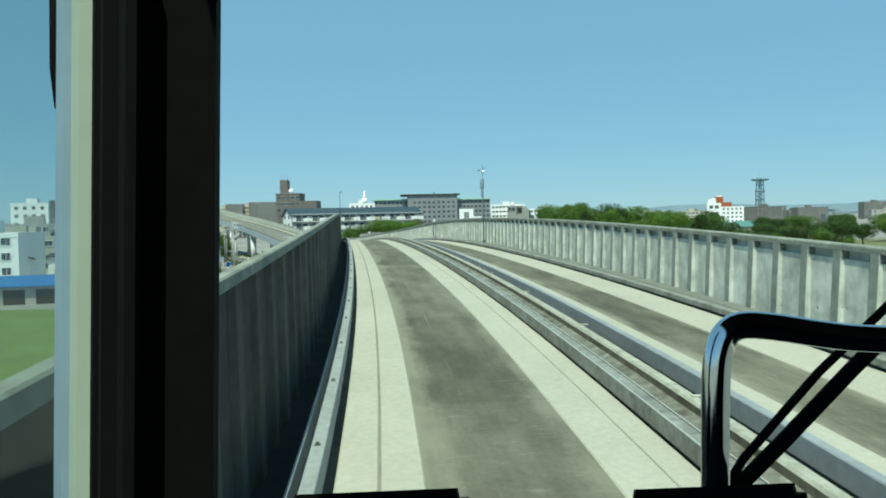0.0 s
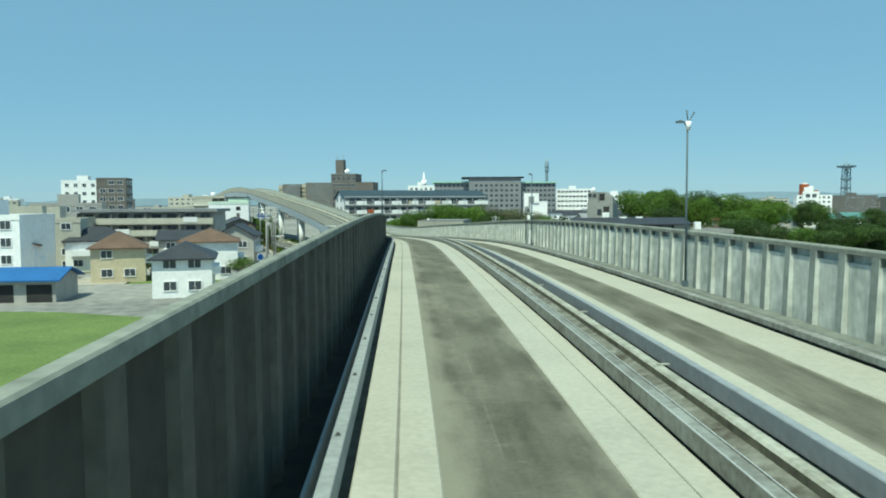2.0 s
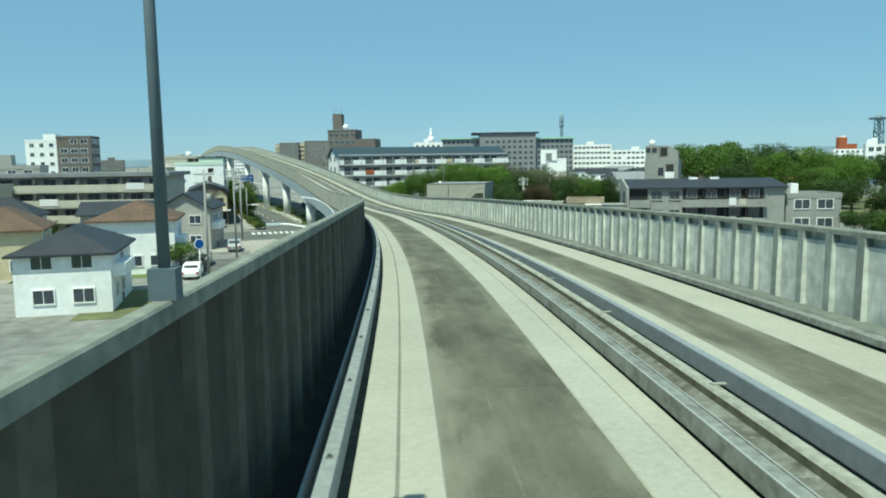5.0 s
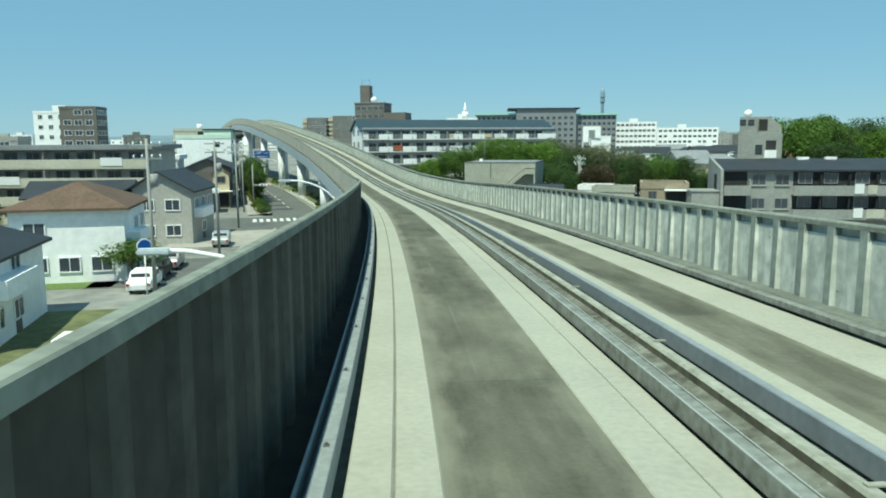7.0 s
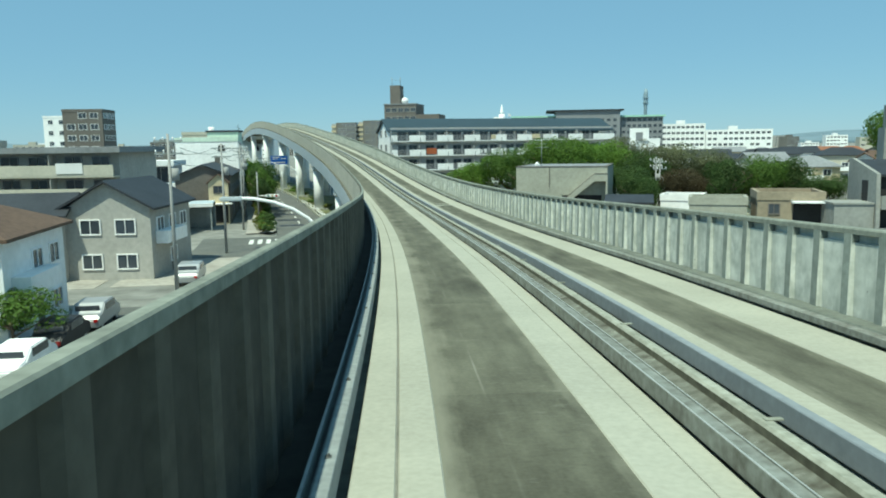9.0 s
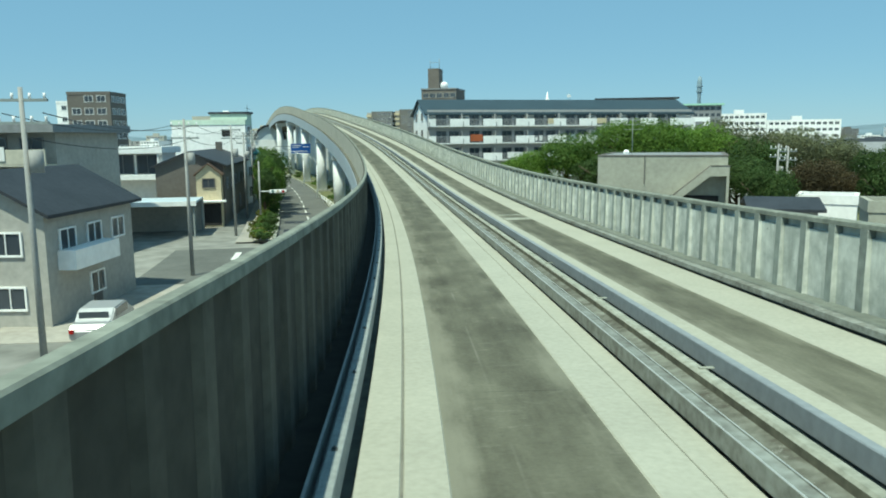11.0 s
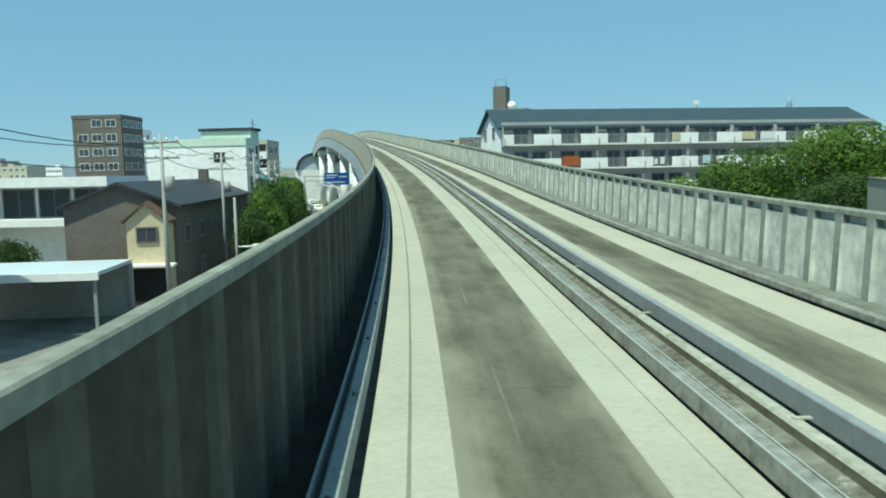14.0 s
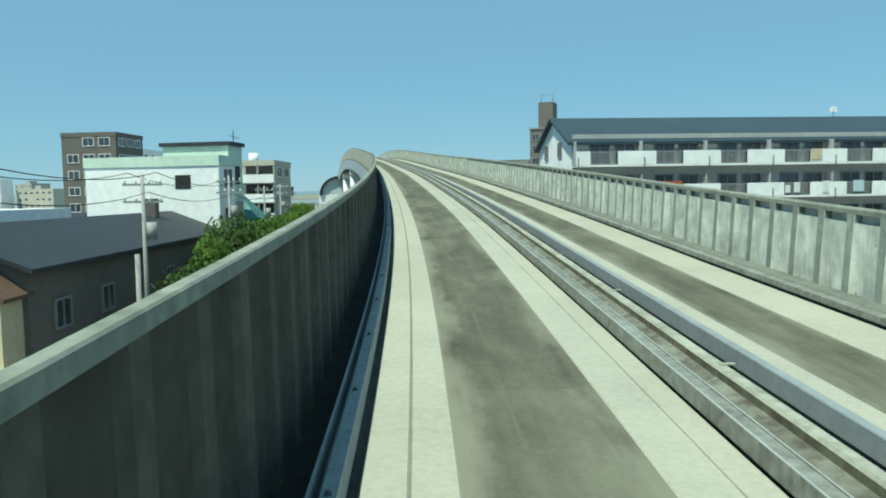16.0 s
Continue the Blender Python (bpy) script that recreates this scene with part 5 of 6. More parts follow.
for k, (x, y, h, r) in enumerate(((13.5, 193, 8.4, 3.4), (17.5, 195, 9.0, 3.6), (21.5, 197, 8.2, 3.4), (8.5, 196, 7.0, 3.2), (2.3, 189, 6.6, 2.8), (5.4, 196, 5.8, 2.8))):
    TREES_LATER.append((x, y, h, r, ("leafdark", "leaf", "leafdark", "leafred", "leafdark", "leafdark")[k], k + 1))
# the quarter between the woods and the white blocks
random.seed(31)
for k in range(34):
    x, y = 42 + (k % 7) * 15 + random.uniform(-4, 4), 252 + (k // 7) * 34 + random.uniform(-9, 9)
    roof, wall = random.choice(ROOFS), random.choice(WALLS)
    house(x, y, random.uniform(-25, 25), random.uniform(8, 12), random.uniform(6.5, 8.5), random.uniform(4.8, 6.6), random.uniform(1.2, 2.2), wall, roof, k % 2 == 0, "far two-storey house with " + {"slate": "dark slate", "tile": "brown tiled", "roofgrey": "grey sheet", "rust": "rust red", "teal": "teal green"}[roof] + " roof", "houses before the white blocks")
# far skyline
random.seed(11)
for k in range(64):
    a = radians(-48 + 96 * (k + random.random()) / 64)
    r = random.uniform(560, 1100)
    x, y = -20 + r * math.sin(a), 60 + r * math.cos(a)
    if -60 < x < 130 and y < 640:
        continue
    m = random.choice(("white", "greytan", "beige", "white", "greige", "grey"))
    top = random.uniform(-2, 9) + (5 if random.random() < 0.15 else 0)
    block("distant_block", x, y, random.uniform(-25, 25), random.uniform(16, 36), 14, top, m, max(3, int((top + 8) / 3.2)), 6, f"{ {'white': 'white', 'greytan': 'grey-brown', 'beige': 'beige', 'greige': 'grey', 'grey': 'dark grey'}[m]} building on the distant skyline", "building", "f", "distant skyline", ww=2.6)


# ---------------------------------------------------------------- trees
def crown_mesh(kind, seed, n, size, lobes, squash):
    def make():
        rnd = random.Random(seed)
        verts, faces = [], []
        centres = []
        for _ in range(lobes):
            a, q = rnd.uniform(0, 2 * math.pi), math.sqrt(rnd.random())
            centres.append((Vector((0.62 * q * math.cos(a), 0.62 * q * math.sin(a), rnd.uniform(-0.35, 0.45) * squash)), rnd.uniform(0.32, 0.55)))
        for _ in range(n):
            c, r = rnd.choice(centres)
            d = Vector((rnd.gauss(0, 1), rnd.gauss(0, 1), rnd.gauss(0, 1) + 0.25)).normalized()
            p = c + d * r * rnd.uniform(0.72, 1.08)
            p.z *= squash if abs(p.z) > 0 else 1
            u = d.cross(Vector((rnd.gauss(0, 1), rnd.gauss(0, 1), rnd.gauss(0, 1)))).normalized()
            w = (d + 0.7 * Vector((rnd.gauss(0, 1), rnd.gauss(0, 1), rnd.gauss(0, 1)))).cross(u).normalized()
            k = size * rnd.uniform(0.5, 1.2)
            b = len(verts)
            verts += [p - u * k, p - w * k * 0.6, p + u * k, p + w * k * 0.6]
            faces.append((b, b + 1, b + 2, b + 3))
        me = bpy.data.meshes.new("crown")
        me.from_pydata([tuple(v) for v in verts], [], faces)
        bm = bmesh.new()
        bm.from_mesh(me)
        bpy.data.meshes.remove(me)
        return bm, [M[kind]]

    return shared(("crown", kind, seed, n), make)


def tree(x, y, h, r, kind="leaf", seed=0, base=GROUND, n=2600, label="leafy green broad tree", group="trees of the town", squash=1.0, lobes=11, low=0.62, tall=0.42, leaf=0.055):
    t = empty("tree", pose(x, y, base, 0, 0, (seed * 67) % 360), label, "tree", group)
    bm = tube(bmesh.new(), [(0, 0, 0), (0.03 * h, 0, h * 0.3), (0, 0.02 * h, h * 0.62)], [0.035 * h, 0.026 * h, 0.012 * h], 8)
    for k in range(5):
        a = k * 1.3 + seed
        tube(bm, [(0.02 * h, 0, h * (0.3 + 0.05 * k)), (0.4 * r * math.cos(a), 0.4 * r * math.sin(a), h * (0.45 + 0.05 * k)), (0.75 * r * math.cos(a), 0.75 * r * math.sin(a), h * (0.58 + 0.05 * k))], [0.016 * h, 0.01 * h, 0.004 * h], 5)
    part("trunk", bm, M["bark"], t)
    ob = piece("crown", crown_mesh(kind, seed % 5, n * 2, leaf, lobes, squash), t, pose(0, 0, h * low) @ Matrix.Diagonal((r, r, h * tall, 1)))
    return t


# woods beyond the terrace
random.seed(3)
for k, (x, y, h, r, kind) in enumerate(((43, 214, 13.5, 6.5, "leaf"), (52, 219, 14.3, 7.0, "leaf"), (61, 222, 14.0, 6.5, "leafdark"), (58, 212, 11.5, 5.5, "leafbright"), (70, 226, 12.5, 6.5, "leafbright"), (80, 232, 11.5, 6.0, "leafbright"), (88, 238, 11.0, 6.0, "leafbright"), (75, 218, 10.5, 5.5, "leafbright"), (97, 242, 10.0, 5.0, "leafdark"), (104, 247, 9.5, 5.0, "leaf"), (48, 205, 9.5, 5.0, "leafdark"), (66, 210, 9.0, 5.0, "leaf"), (112, 272, 11.5, 6.0, "leafdark"), (128, 262, 8.5, 6.5, "leafdark"), (138, 255, 8.8, 6.5, "leaf"), (150, 250, 9.0, 6.5, "leafdark"), (160, 240, 9.4, 7.0, "leaf"), (172, 236, 9.5, 7.0, "leafdark"), (120, 235, 8.0, 5.5, "leafdark"))):
    tree(x, y, h * 1.08, r, kind, k, group="trees of the wood", label={"leafbright": "bright spring-green tree in the wood", "leafdark": "dark green tree in the wood", "leafyellow": "yellow-green tree in the wood"}.get(kind, "green broad tree in the wood"), n=6500, leaf=0.034)
# dark trees that close the view beyond the terrace
random.seed(21)
for k in range(22):
    x, y = 60 + 5.2 * k + random.uniform(-2, 2), 186 + 1.0 * k + random.uniform(-8, 8)
    tree(x, y, random.uniform(6.2, 8.4), random.uniform(3.4, 4.8), ("leafdark", "leafdark", "leaf")[k % 3], k, group="trees beyond the terrace", label="dense dark green tree beyond the terrace", n=3200, leaf=0.045)
for k in range(12):
    tree(58 + 4.2 * k + random.uniform(-1.5, 1.5), 166 + 1.2 * k + random.uniform(-3, 3), random.uniform(5.8, 7.4), random.uniform(3.2, 4.2), ("leafdark", "leaf", "leafdark")[k % 3], k + 2, group="trees beyond the terrace", label="dense dark green tree beyond the terrace", n=3200, leaf=0.045)
for k in range(20):
    t = empty("bush", pose(51 + 3.1 * k + random.uniform(-1, 1), 163 + 1.1 * k + random.uniform(-2, 2), GROUND, 0, 0, 37 * k), "dense dark green bush at the wood's edge", "bush", "bushes at the wood's edge")
    piece("crown", crown_mesh(("leafdark", "leaf", "leafdark")[k % 3], k % 5, 5200, 0.05, 11, 1.0), t, pose(0, 0, 1.7) @ Matrix.Diagonal((3.0, 2.4, 2.2 + 0.3 * (k % 4), 1)))
for x, y, h, r, kind, k in TREES_LATER:
    tree(x, y, h, r, kind, k, group="trees beyond the terrace", label="rounded green tree among low houses", n=5200, leaf=0.034)
# trees before the apartment house
for k, (x, y, h, r, kind) in enumerate(((-18.5, 214, 8.4, 5.0, "leafbright"), (-12.5, 212, 10.6, 5.6, "leaf"), (-6.0, 211, 12.4, 6.4, "leafbright"), (0.5, 212, 12.0, 6.2, "leafbright"), (5.5, 211, 10.4, 5.6, "leafdark"), (-9.5, 204, 8.6, 5.2, "leafdark"), (-3.5, 202, 8.6, 5.0, "leafdark"), (2.5, 201, 8.0, 4.8, "leafdark"), (10.0, 213, 11.4, 5.4, "leafpale"), (15.5, 216, 10.6, 5.2, "leafpale"), (19.0, 222, 8.6, 3.6, "leafdark"), (11.5, 200, 6.6, 4.4, "leafred"), (16.0, 202, 6.4, 4.0, "leafred"), (22.0, 200, 6.2, 4.2, "leafdark"), (28.0, 204, 6.6, 4.4, "leafdark"), (-22.0, 217, 6.4, 3.6, "leafdark"), (5.0, 216, 12.2, 4.8, "leafpale"))):
    tree(x, y, h * 0.91, r, kind, k + 3, group="trees before the apartment house", label={"leafbright": "bright spring-green rounded tree", "leafdark": "dense dark green tree before the apartments", "leafpale": "pale thinly leaved spring tree", "leafred": "tree with reddish-brown young leaves"}.get(kind, "green rounded tree among the others"), n=6500 if kind == "leafpale" else 9500, leaf=0.028 if kind == "leafpale" else 0.026)
# roadside trees and shrubs
for k in range(24):
    s = 231 + 5.0 * k
    p = on_line(s, -10.2 - 0.4 * (k % 3))
    tree(p.x, p.y, (7.6, 6.8, 8.2, 6.4)[k % 4], (2.4, 2.1, 2.6)[k % 3], ("leaf", "leaf", "leafbright", "leafdark")[k % 4], k, group="roadside trees", label="upright green roadside tree", n=2600, low=0.52, tall=0.5)
for k in range(26):
    s = 186 + 6.0 * k
    p = on_line(s, -9.9 - 0.3 * (k % 2)) if k % 2 else on_line(s + 14, -1.0 + 0.8 * (k % 3))
    t = empty("shrub", pose(p.x, p.y, GROUND + 0.1), "low clipped green roadside shrub", "shrub", "roadside shrubs")
    piece("crown", crown_mesh(("leaf", "leafyellow", "leafdark")[k % 3], k % 5, 900, 0.11, 5, 0.8), t, pose(0, 0, 0.5) @ Matrix.Diagonal((1.2, 1.2, 0.75, 1)))
for k, (s, lat, h, r) in enumerate(((213.5, -10.6, 6.6, 1.9), (218, -10.2, 7.6, 2.2), (223, -9.6, 8.4, 2.4), (227.5, -10.4, 7.4, 2.3))):
    p = on_line(s, lat)
    tree(p.x, p.y, h, r, ("leafdark", "leaf")[k % 2], k + 2, group="roadside trees", label="dark green roadside tree before the houses", n=3600, low=0.5, tall=0.5, leaf=0.05)
for k in range(22):
    p = on_line(191 + 1.9 * k, -9.85 - 0.5 * (k % 3))
    t = empty("shrub", pose(p.x, p.y, GROUND + 0.1, 0, 0, 50 * k), "uneven green and yellowish roadside shrub", "shrub", "pavement shrubs")
    piece("crown", crown_mesh(("leafdark", "leaf", "leafyellow")[k % 3], k % 5, 900, 0.11, 5, 0.8), t, pose(0, 0, 0.6) @ Matrix.Diagonal((0.95, 0.95, 0.7 + 0.12 * (k % 4), 1)))
random.seed(5)
for k in range(26):
    s, lat = random.uniform(110, 330), random.uniform(-95, -17)
    p = on_line(s, lat)
    if any(math.hypot(p.x - a, p.y - b) < 9 for a, b in TAKEN):
        continue
    tree(p.x, p.y, random.uniform(3.5, 6.5), random.uniform(1.6, 3.0), random.choice(("leaf", "leafdark", "leafyellow")), k, group="garden trees", label="garden tree among the houses", n=1300)

for k, (x, y, h, r) in enumerate(((-67, 198.5, 5.0, 2.2), (-71.5, 199.5, 4.6, 2.0), (-62.5, 197.5, 4.4, 1.9), (-75, 197, 5.2, 2.3))):
    tree(x, y, h, r, ("leaf", "leafbright", "leafdark")[k % 3], k + 1, group="garden trees", label="bushy garden tree before a white house", n=2600, low=0.55, tall=0.5)

# ---------------------------------------------------------------- street furniture
def utility_pole(s, lat, h, arms=2):
    p = on_line(s, lat)
    t = empty("utility_pole", pose(p.x, p.y, GROUND, 0, 0, math.degrees(np.interp(s, STATIONS, HEAD))), "grey concrete utility pole with crossarms", "utility pole", "utility poles")
    part("pole", tube(bmesh.new(), [(0, 0, 0), (0, 0, h)], [0.14, 0.08], 8), M["pole"], t)
    for k in range(arms):
        arm = part("crossarm", boxes((-0.9, 0.9, -0.05, 0.05, h - 0.5 - 0.8 * k, h - 0.4 - 0.8 * k)), M["steel"], t)
        for x in (-0.8, -0.3, 0.3, 0.8):
            piece("insulator", shared(("insulator",), lambda: (tube(bmesh.new(), [(0, 0, 0), (0, 0, 0.2)], 0.05, 6), [M["white"]])), arm, pose(x, 0, h - 0.4 - 0.8 * k))
    bm = tube(bmesh.new(), [(0.35, 0, h - 3.0), (0.35, 0, h - 2.2)], 0.24, 10)
    part("transformer", bm, M["pole"], t)
    return t


for s, lat, h in ((128, -15, 11), (152, -14, 11), (176, -13.5, 10.5), (198, -12.9, 10.5), (216, -12.8, 10), (236, -12.6, 10.5), (256, -12.6, 10), (276, -12.6, 10.5), (300, -12.6, 10), (188, 38, 8), (191.5, 39.5, 8.2)):
    utility_pole(s, lat, h)


def wire(a, b, sag):
    pts = [a.lerp(b, k / 10) - Vector((0, 0, sag * 4 * (k / 10) * (1 - k / 10))) for k in range(11)]
    tagged(link("overhead_wire", tube(bmesh.new(), pts, 0.018, 4), M["dark"]), "thin dark overhead wire", "wire", "overhead wires")


_tops = [on_line(s, lat) for s, lat in ((152, -14), (176, -13.5), (198, -12.9), (216, -12.8), (236, -12.6), (256, -12.6), (276, -12.6), (300, -12.6))]
for a, b in zip(_tops, _tops[1:]):
    for dx, z in ((-0.8, 10.1), (0.8, 10.1), (0.3, 9.2)):
        wire(Vector((a.x + dx, a.y, GROUND + z)), Vector((b.x + dx, b.y, GROUND + z)), 0.5)


def street_lamp(s, lat, h, reach):
    """Lamp whose arm leaves the pole in a bow and reaches over the road."""
    p = on_line(s, lat)
    t = empty("street_lamp", pose(p.x, p.y, GROUND, 0, 0, math.degrees(np.interp(s, STATIONS, HEAD))), "white steel street lamp with a long bowed arm over the road", "street lamp", "street lamps")
    part("pole", tube(bmesh.new(), [(0, 0, 0), (0, 0, h * 0.72)], [0.1, 0.075], 10), M["white"], t)
    bow = [(-reach * (1 - math.cos(f * math.pi / 2)), 0, h * 0.72 + h * 0.27 * math.sin(f * math.pi / 2)) for f in (0.0, 0.15, 0.3, 0.45, 0.6, 0.75, 0.9, 1.0)]
    arm = part("arm", tube(bmesh.new(), bow, 0.06, 8), M["white"], t)
    bm = boxes((-reach - 0.7, -reach + 0.1, -0.15, 0.15, h * 0.99 - 0.1, h * 0.99 + 0.06))
    bmesh.ops.bevel(bm, geom=bm.edges[:], offset=0.04, segments=2, affect="EDGES")
    part("lamp_head", bm, M["pipe"], arm, "grey lamp head")
    part("base_plate", boxes((-0.2, 0.2, -0.2, 0.2, 0, 0.05)), M["steel"], t)
    return t


for s in (65, 97, 129):
    street_lamp(s, -3.2, 8.3, 3.2)
for s in (244, 275, 306):
    street_lamp(s, -3.0, 7.0, 3.0)


def traffic_signal(s, lat):
    p = on_line(s, lat)
    t = empty("traffic_signal", pose(p.x, p.y, GROUND, 0, 0, math.degrees(np.interp(s, STATIONS, HEAD))), "pale grey traffic signal on an arm beside the crossing", "traffic signal")
    part("pole", tube(bmesh.new(), [(0, 0, 0), (0, 0, 6.8)], [0.11, 0.09], 10), M["pole"], t)
    part("arm", tube(bmesh.new(), [(0, 0, 3.5), (2.2, 0, 3.5)], 0.05, 8), M["white"], t)
    bm = boxes((1.0, 2.9, -0.2, 0.05, 3.28, 3.68))
    bmesh.ops.bevel(bm, geom=bm.edges[:], offset=0.08, segments=2, affect="EDGES")
    head = part("signal_head", bm, M["white"], t)
    for k, m in enumerate(("teal", "cream", "red")):
        bm = bmesh.new()
        bmesh.ops.create_cone(bm, segments=16, radius1=0.15, radius2=0.15, depth=0.1, cap_ends=True, matrix=pose(1.4 + 0.55 * k, -0.22, 3.48, 90, 0, 0))
        part("lens", bm, M[m], head, ("green signal lens", "amber signal lens", "red signal lens")[k])
    return t


traffic_signal(209, -11.0)


def sign_gantry(s):
    p = on_line(s, -8.2)
    t = empty("road_sign", pose(p.x, p.y, GROUND, 0, 0, math.degrees(np.interp(s, STATIONS, HEAD))), "large blue direction sign on a cantilever post", "road sign")
    part("post", tube(bmesh.new(), [(0, 0, 0), (0, 0, 8.0)], 0.14, 8), M["steel"], t)
    for z in (7.1, 7.8):
        part("arm", tube(bmesh.new(), [(0, 0, z), (6.6, 0, z)], 0.07, 6), M["steel"], t)
    part("board", boxes((3.0, 6.8, -0.12, -0.06, 6.4, 8.3)), M["signblue"], t, "blue sign board")
    for x0, x1, z0, z1 in ((3.3, 5.0, 7.85, 8.0), (3.3, 4.6, 7.5, 7.62), (5.3, 6.5, 7.6, 7.75), (3.6, 6.2, 6.75, 6.9)):
        part("lettering_bar", boxes((x0, x1, -0.135, -0.122, z0, z1)), M["line"], t)
    return t


sign_gantry(277)
p = on_line(130, -16)
t = empty("round_sign", pose(p.x, p.y, GROUND, 0, 0, 40), "round blue road sign on a white post", "road sign")
part("post", tube(bmesh.new(), [(0, 0, 0), (0, 0, 4.0)], 0.05, 6), M["white"], t)
bm = bmesh.new()
bmesh.ops.create_cone(bm, segments=20, radius1=0.42, radius2=0.42, depth=0.04, cap_ends=True, matrix=pose(0, -0.06, 4.0, 90, 0, 0))
part("disc", bm, M["signblue"], t)
bm = bmesh.new()
bmesh.ops.create_cone(bm, segments=20, radius1=0.5, radius2=0.5, depth=0.03, cap_ends=True, matrix=pose(0, -0.03, 4.0, 90, 0, 0))
part("rim", bm, M["white"], t)


def car(s, lat, paint, label, turn=0):
    p, h = on_line(s, lat), math.degrees(np.interp(s, STATIONS, HEAD))
    t = empty("car", pose(p.x, p.y, GROUND + 0.02, 0, 0, h + turn), label, "car", "parked cars")
    prof = [(-2.1, 0.3), (-2.15, 0.75), (-1.95, 0.95), (-1.35, 1.0), (-0.75, 1.45), (0.9, 1.5), (1.6, 1.05), (2.05, 0.9), (2.15, 0.45), (2.0, 0.3)]
    bm = bmesh.new()
    a = [bm.verts.new((-0.82, y, z)) for y, z in prof]
    b = [bm.verts.new((0.82, y, z)) for y, z in prof]
    bm.faces.new(a)
    bm.faces.new(b[::-1])
    for k in range(len(prof)):
        j = (k + 1) % len(prof)
        bm.faces.new((a[k], b[k], b[j], a[j]))
    bmesh.ops.recalc_face_normals(bm, faces=bm.faces)
    bmesh.ops.bevel(bm, geom=bm.edges[:], offset=0.06, segments=2, affect="EDGES")
    part("body", bm, M[paint], t)
    part("rear_window", boxes((-0.65, 0.65, -1.22, -1.17, 1.05, 1.38)), M["glass"], t)
    for x in (-0.84, 0.82):
        part("side_window", boxes((x, x + 0.02, -0.7, 1.0, 1.02, 1.4)), M["glass"], t)
    for x in (-0.78, 0.6):
        part("tail_light", boxes((x, x + 0.2, -2.19, -2.1, 0.62, 0.8)), M["red"], t)
        for y in (-1.3, 1.35):
            bm = bmesh.new()
            bmesh.ops.create_cone(bm, segments=16, radius1=0.31, radius2=0.31, depth=0.2, cap_ends=True, matrix=pose(x + 0.09, y, 0.31, 0, 90, 0))
            wheel = part("wheel", bm, M["dark"], t)
            bm = bmesh.new()
            bmesh.ops.create_cone(bm, segments=14, radius1=0.19, radius2=0.19, depth=0.215, cap_ends=True, matrix=pose(x + 0.09, y, 0.31, 0, 90, 0))
            part("rim", bm, M["silver"], wheel, "silver wheel rim")
    return t


for s, lat, paint, label in ((322, -4.3, "white", "white hatchback car on the road"), (338, -4.4, "silver", "silver car on the road"), (226, 8.0, "white", "white car on the road"), (236, 8.2, "silver", "silver car on the road"), (300, -7.3, "dark", "black car on the road"), (352, -4.2, "white", "white car on the road"), (160, -14.5, "silver", "silver car parked by the houses"), (136, -17.5, "white", "white car parked by the houses"), (141, -17.6, "dark", "black car parked by the houses"), (146, -17.4, "silver", "silver car parked by the houses"), (116, -16.0, "white", "white car parked by the houses"), (252, 8.0, "dark", "black car on the road")):
    car(s, lat, paint, label)

# ---------------------------------------------------------------- the bus, standing where the ride begins
def bus():
    t = empty("bus", frame_at(0.0, 0.0, 0.0), "guideway bus with dark cab interior, open front and chrome handrail", "bus")

    def seg(name, mat, rows, label=""):
        return part(name, boxes(*rows), M[mat], t, label)

    seg("floor", "cabdark", [(-1.2, 1.2, -9.0, 1.75, 0.55, 0.7)])
    seg("roof", "cabdark", [(-1.2, 1.2, -9.0, 1.75, 2.95, 3.1)])
    seg("side_panel", "cabdark", [(-1.22, -1.16, -9.0, 0.1, 0.7, 1.5), (-1.22, -1.16, -9.0, -2.4, 1.5, 2.95), (-1.22, -1.16, 0.1, 1.5, 0.7, 1.08)])
    seg("side_panel", "cabdark", [(1.16, 1.22, -9.0, 1.5, 0.7, 1.3), (1.16, 1.22, -9.0, -1.0, 1.3, 2.95)])
    seg("rear_panel", "cabdark", [(-1.2, 1.2, -9.05, -9.0, 0.55, 3.1)])
    seg("front_panel", "cabdark", [(-1.2, 1.2, 1.7, 1.76, 0.55, 1.12)])
    for x in (-1.05, 1.05):
        for y in (-6.5, 0.9):
            bm = bmesh.new()
            bmesh.ops.create_cone(bm, segments=24, radius1=0.45, radius2=0.45, depth=0.26, cap_ends=True, matrix=pose(x, y, 0.45, 0, 90, 0))
            wheel = part("wheel", bm, M["dark"], t, "black rubber wheel")
            bm = bmesh.new()
            bmesh.ops.create_cone(bm, segments=20, radius1=0.26, radius2=0.26, depth=0.275, cap_ends=True, matrix=pose(x, y, 0.45, 0, 90, 0))
            part("rim", bm, M["silver"], wheel, "silver wheel rim")
    return t


BUS = bus()
EYE = aim(*PATH[0][1:])


def cab(u, v, depth):
    """A place in the cab, fitted to the camera's first view: its slope to the right and up, and its distance."""
    return BUS.matrix_world.inverted() @ (EYE @ Vector((u * depth, v * depth, -depth)))


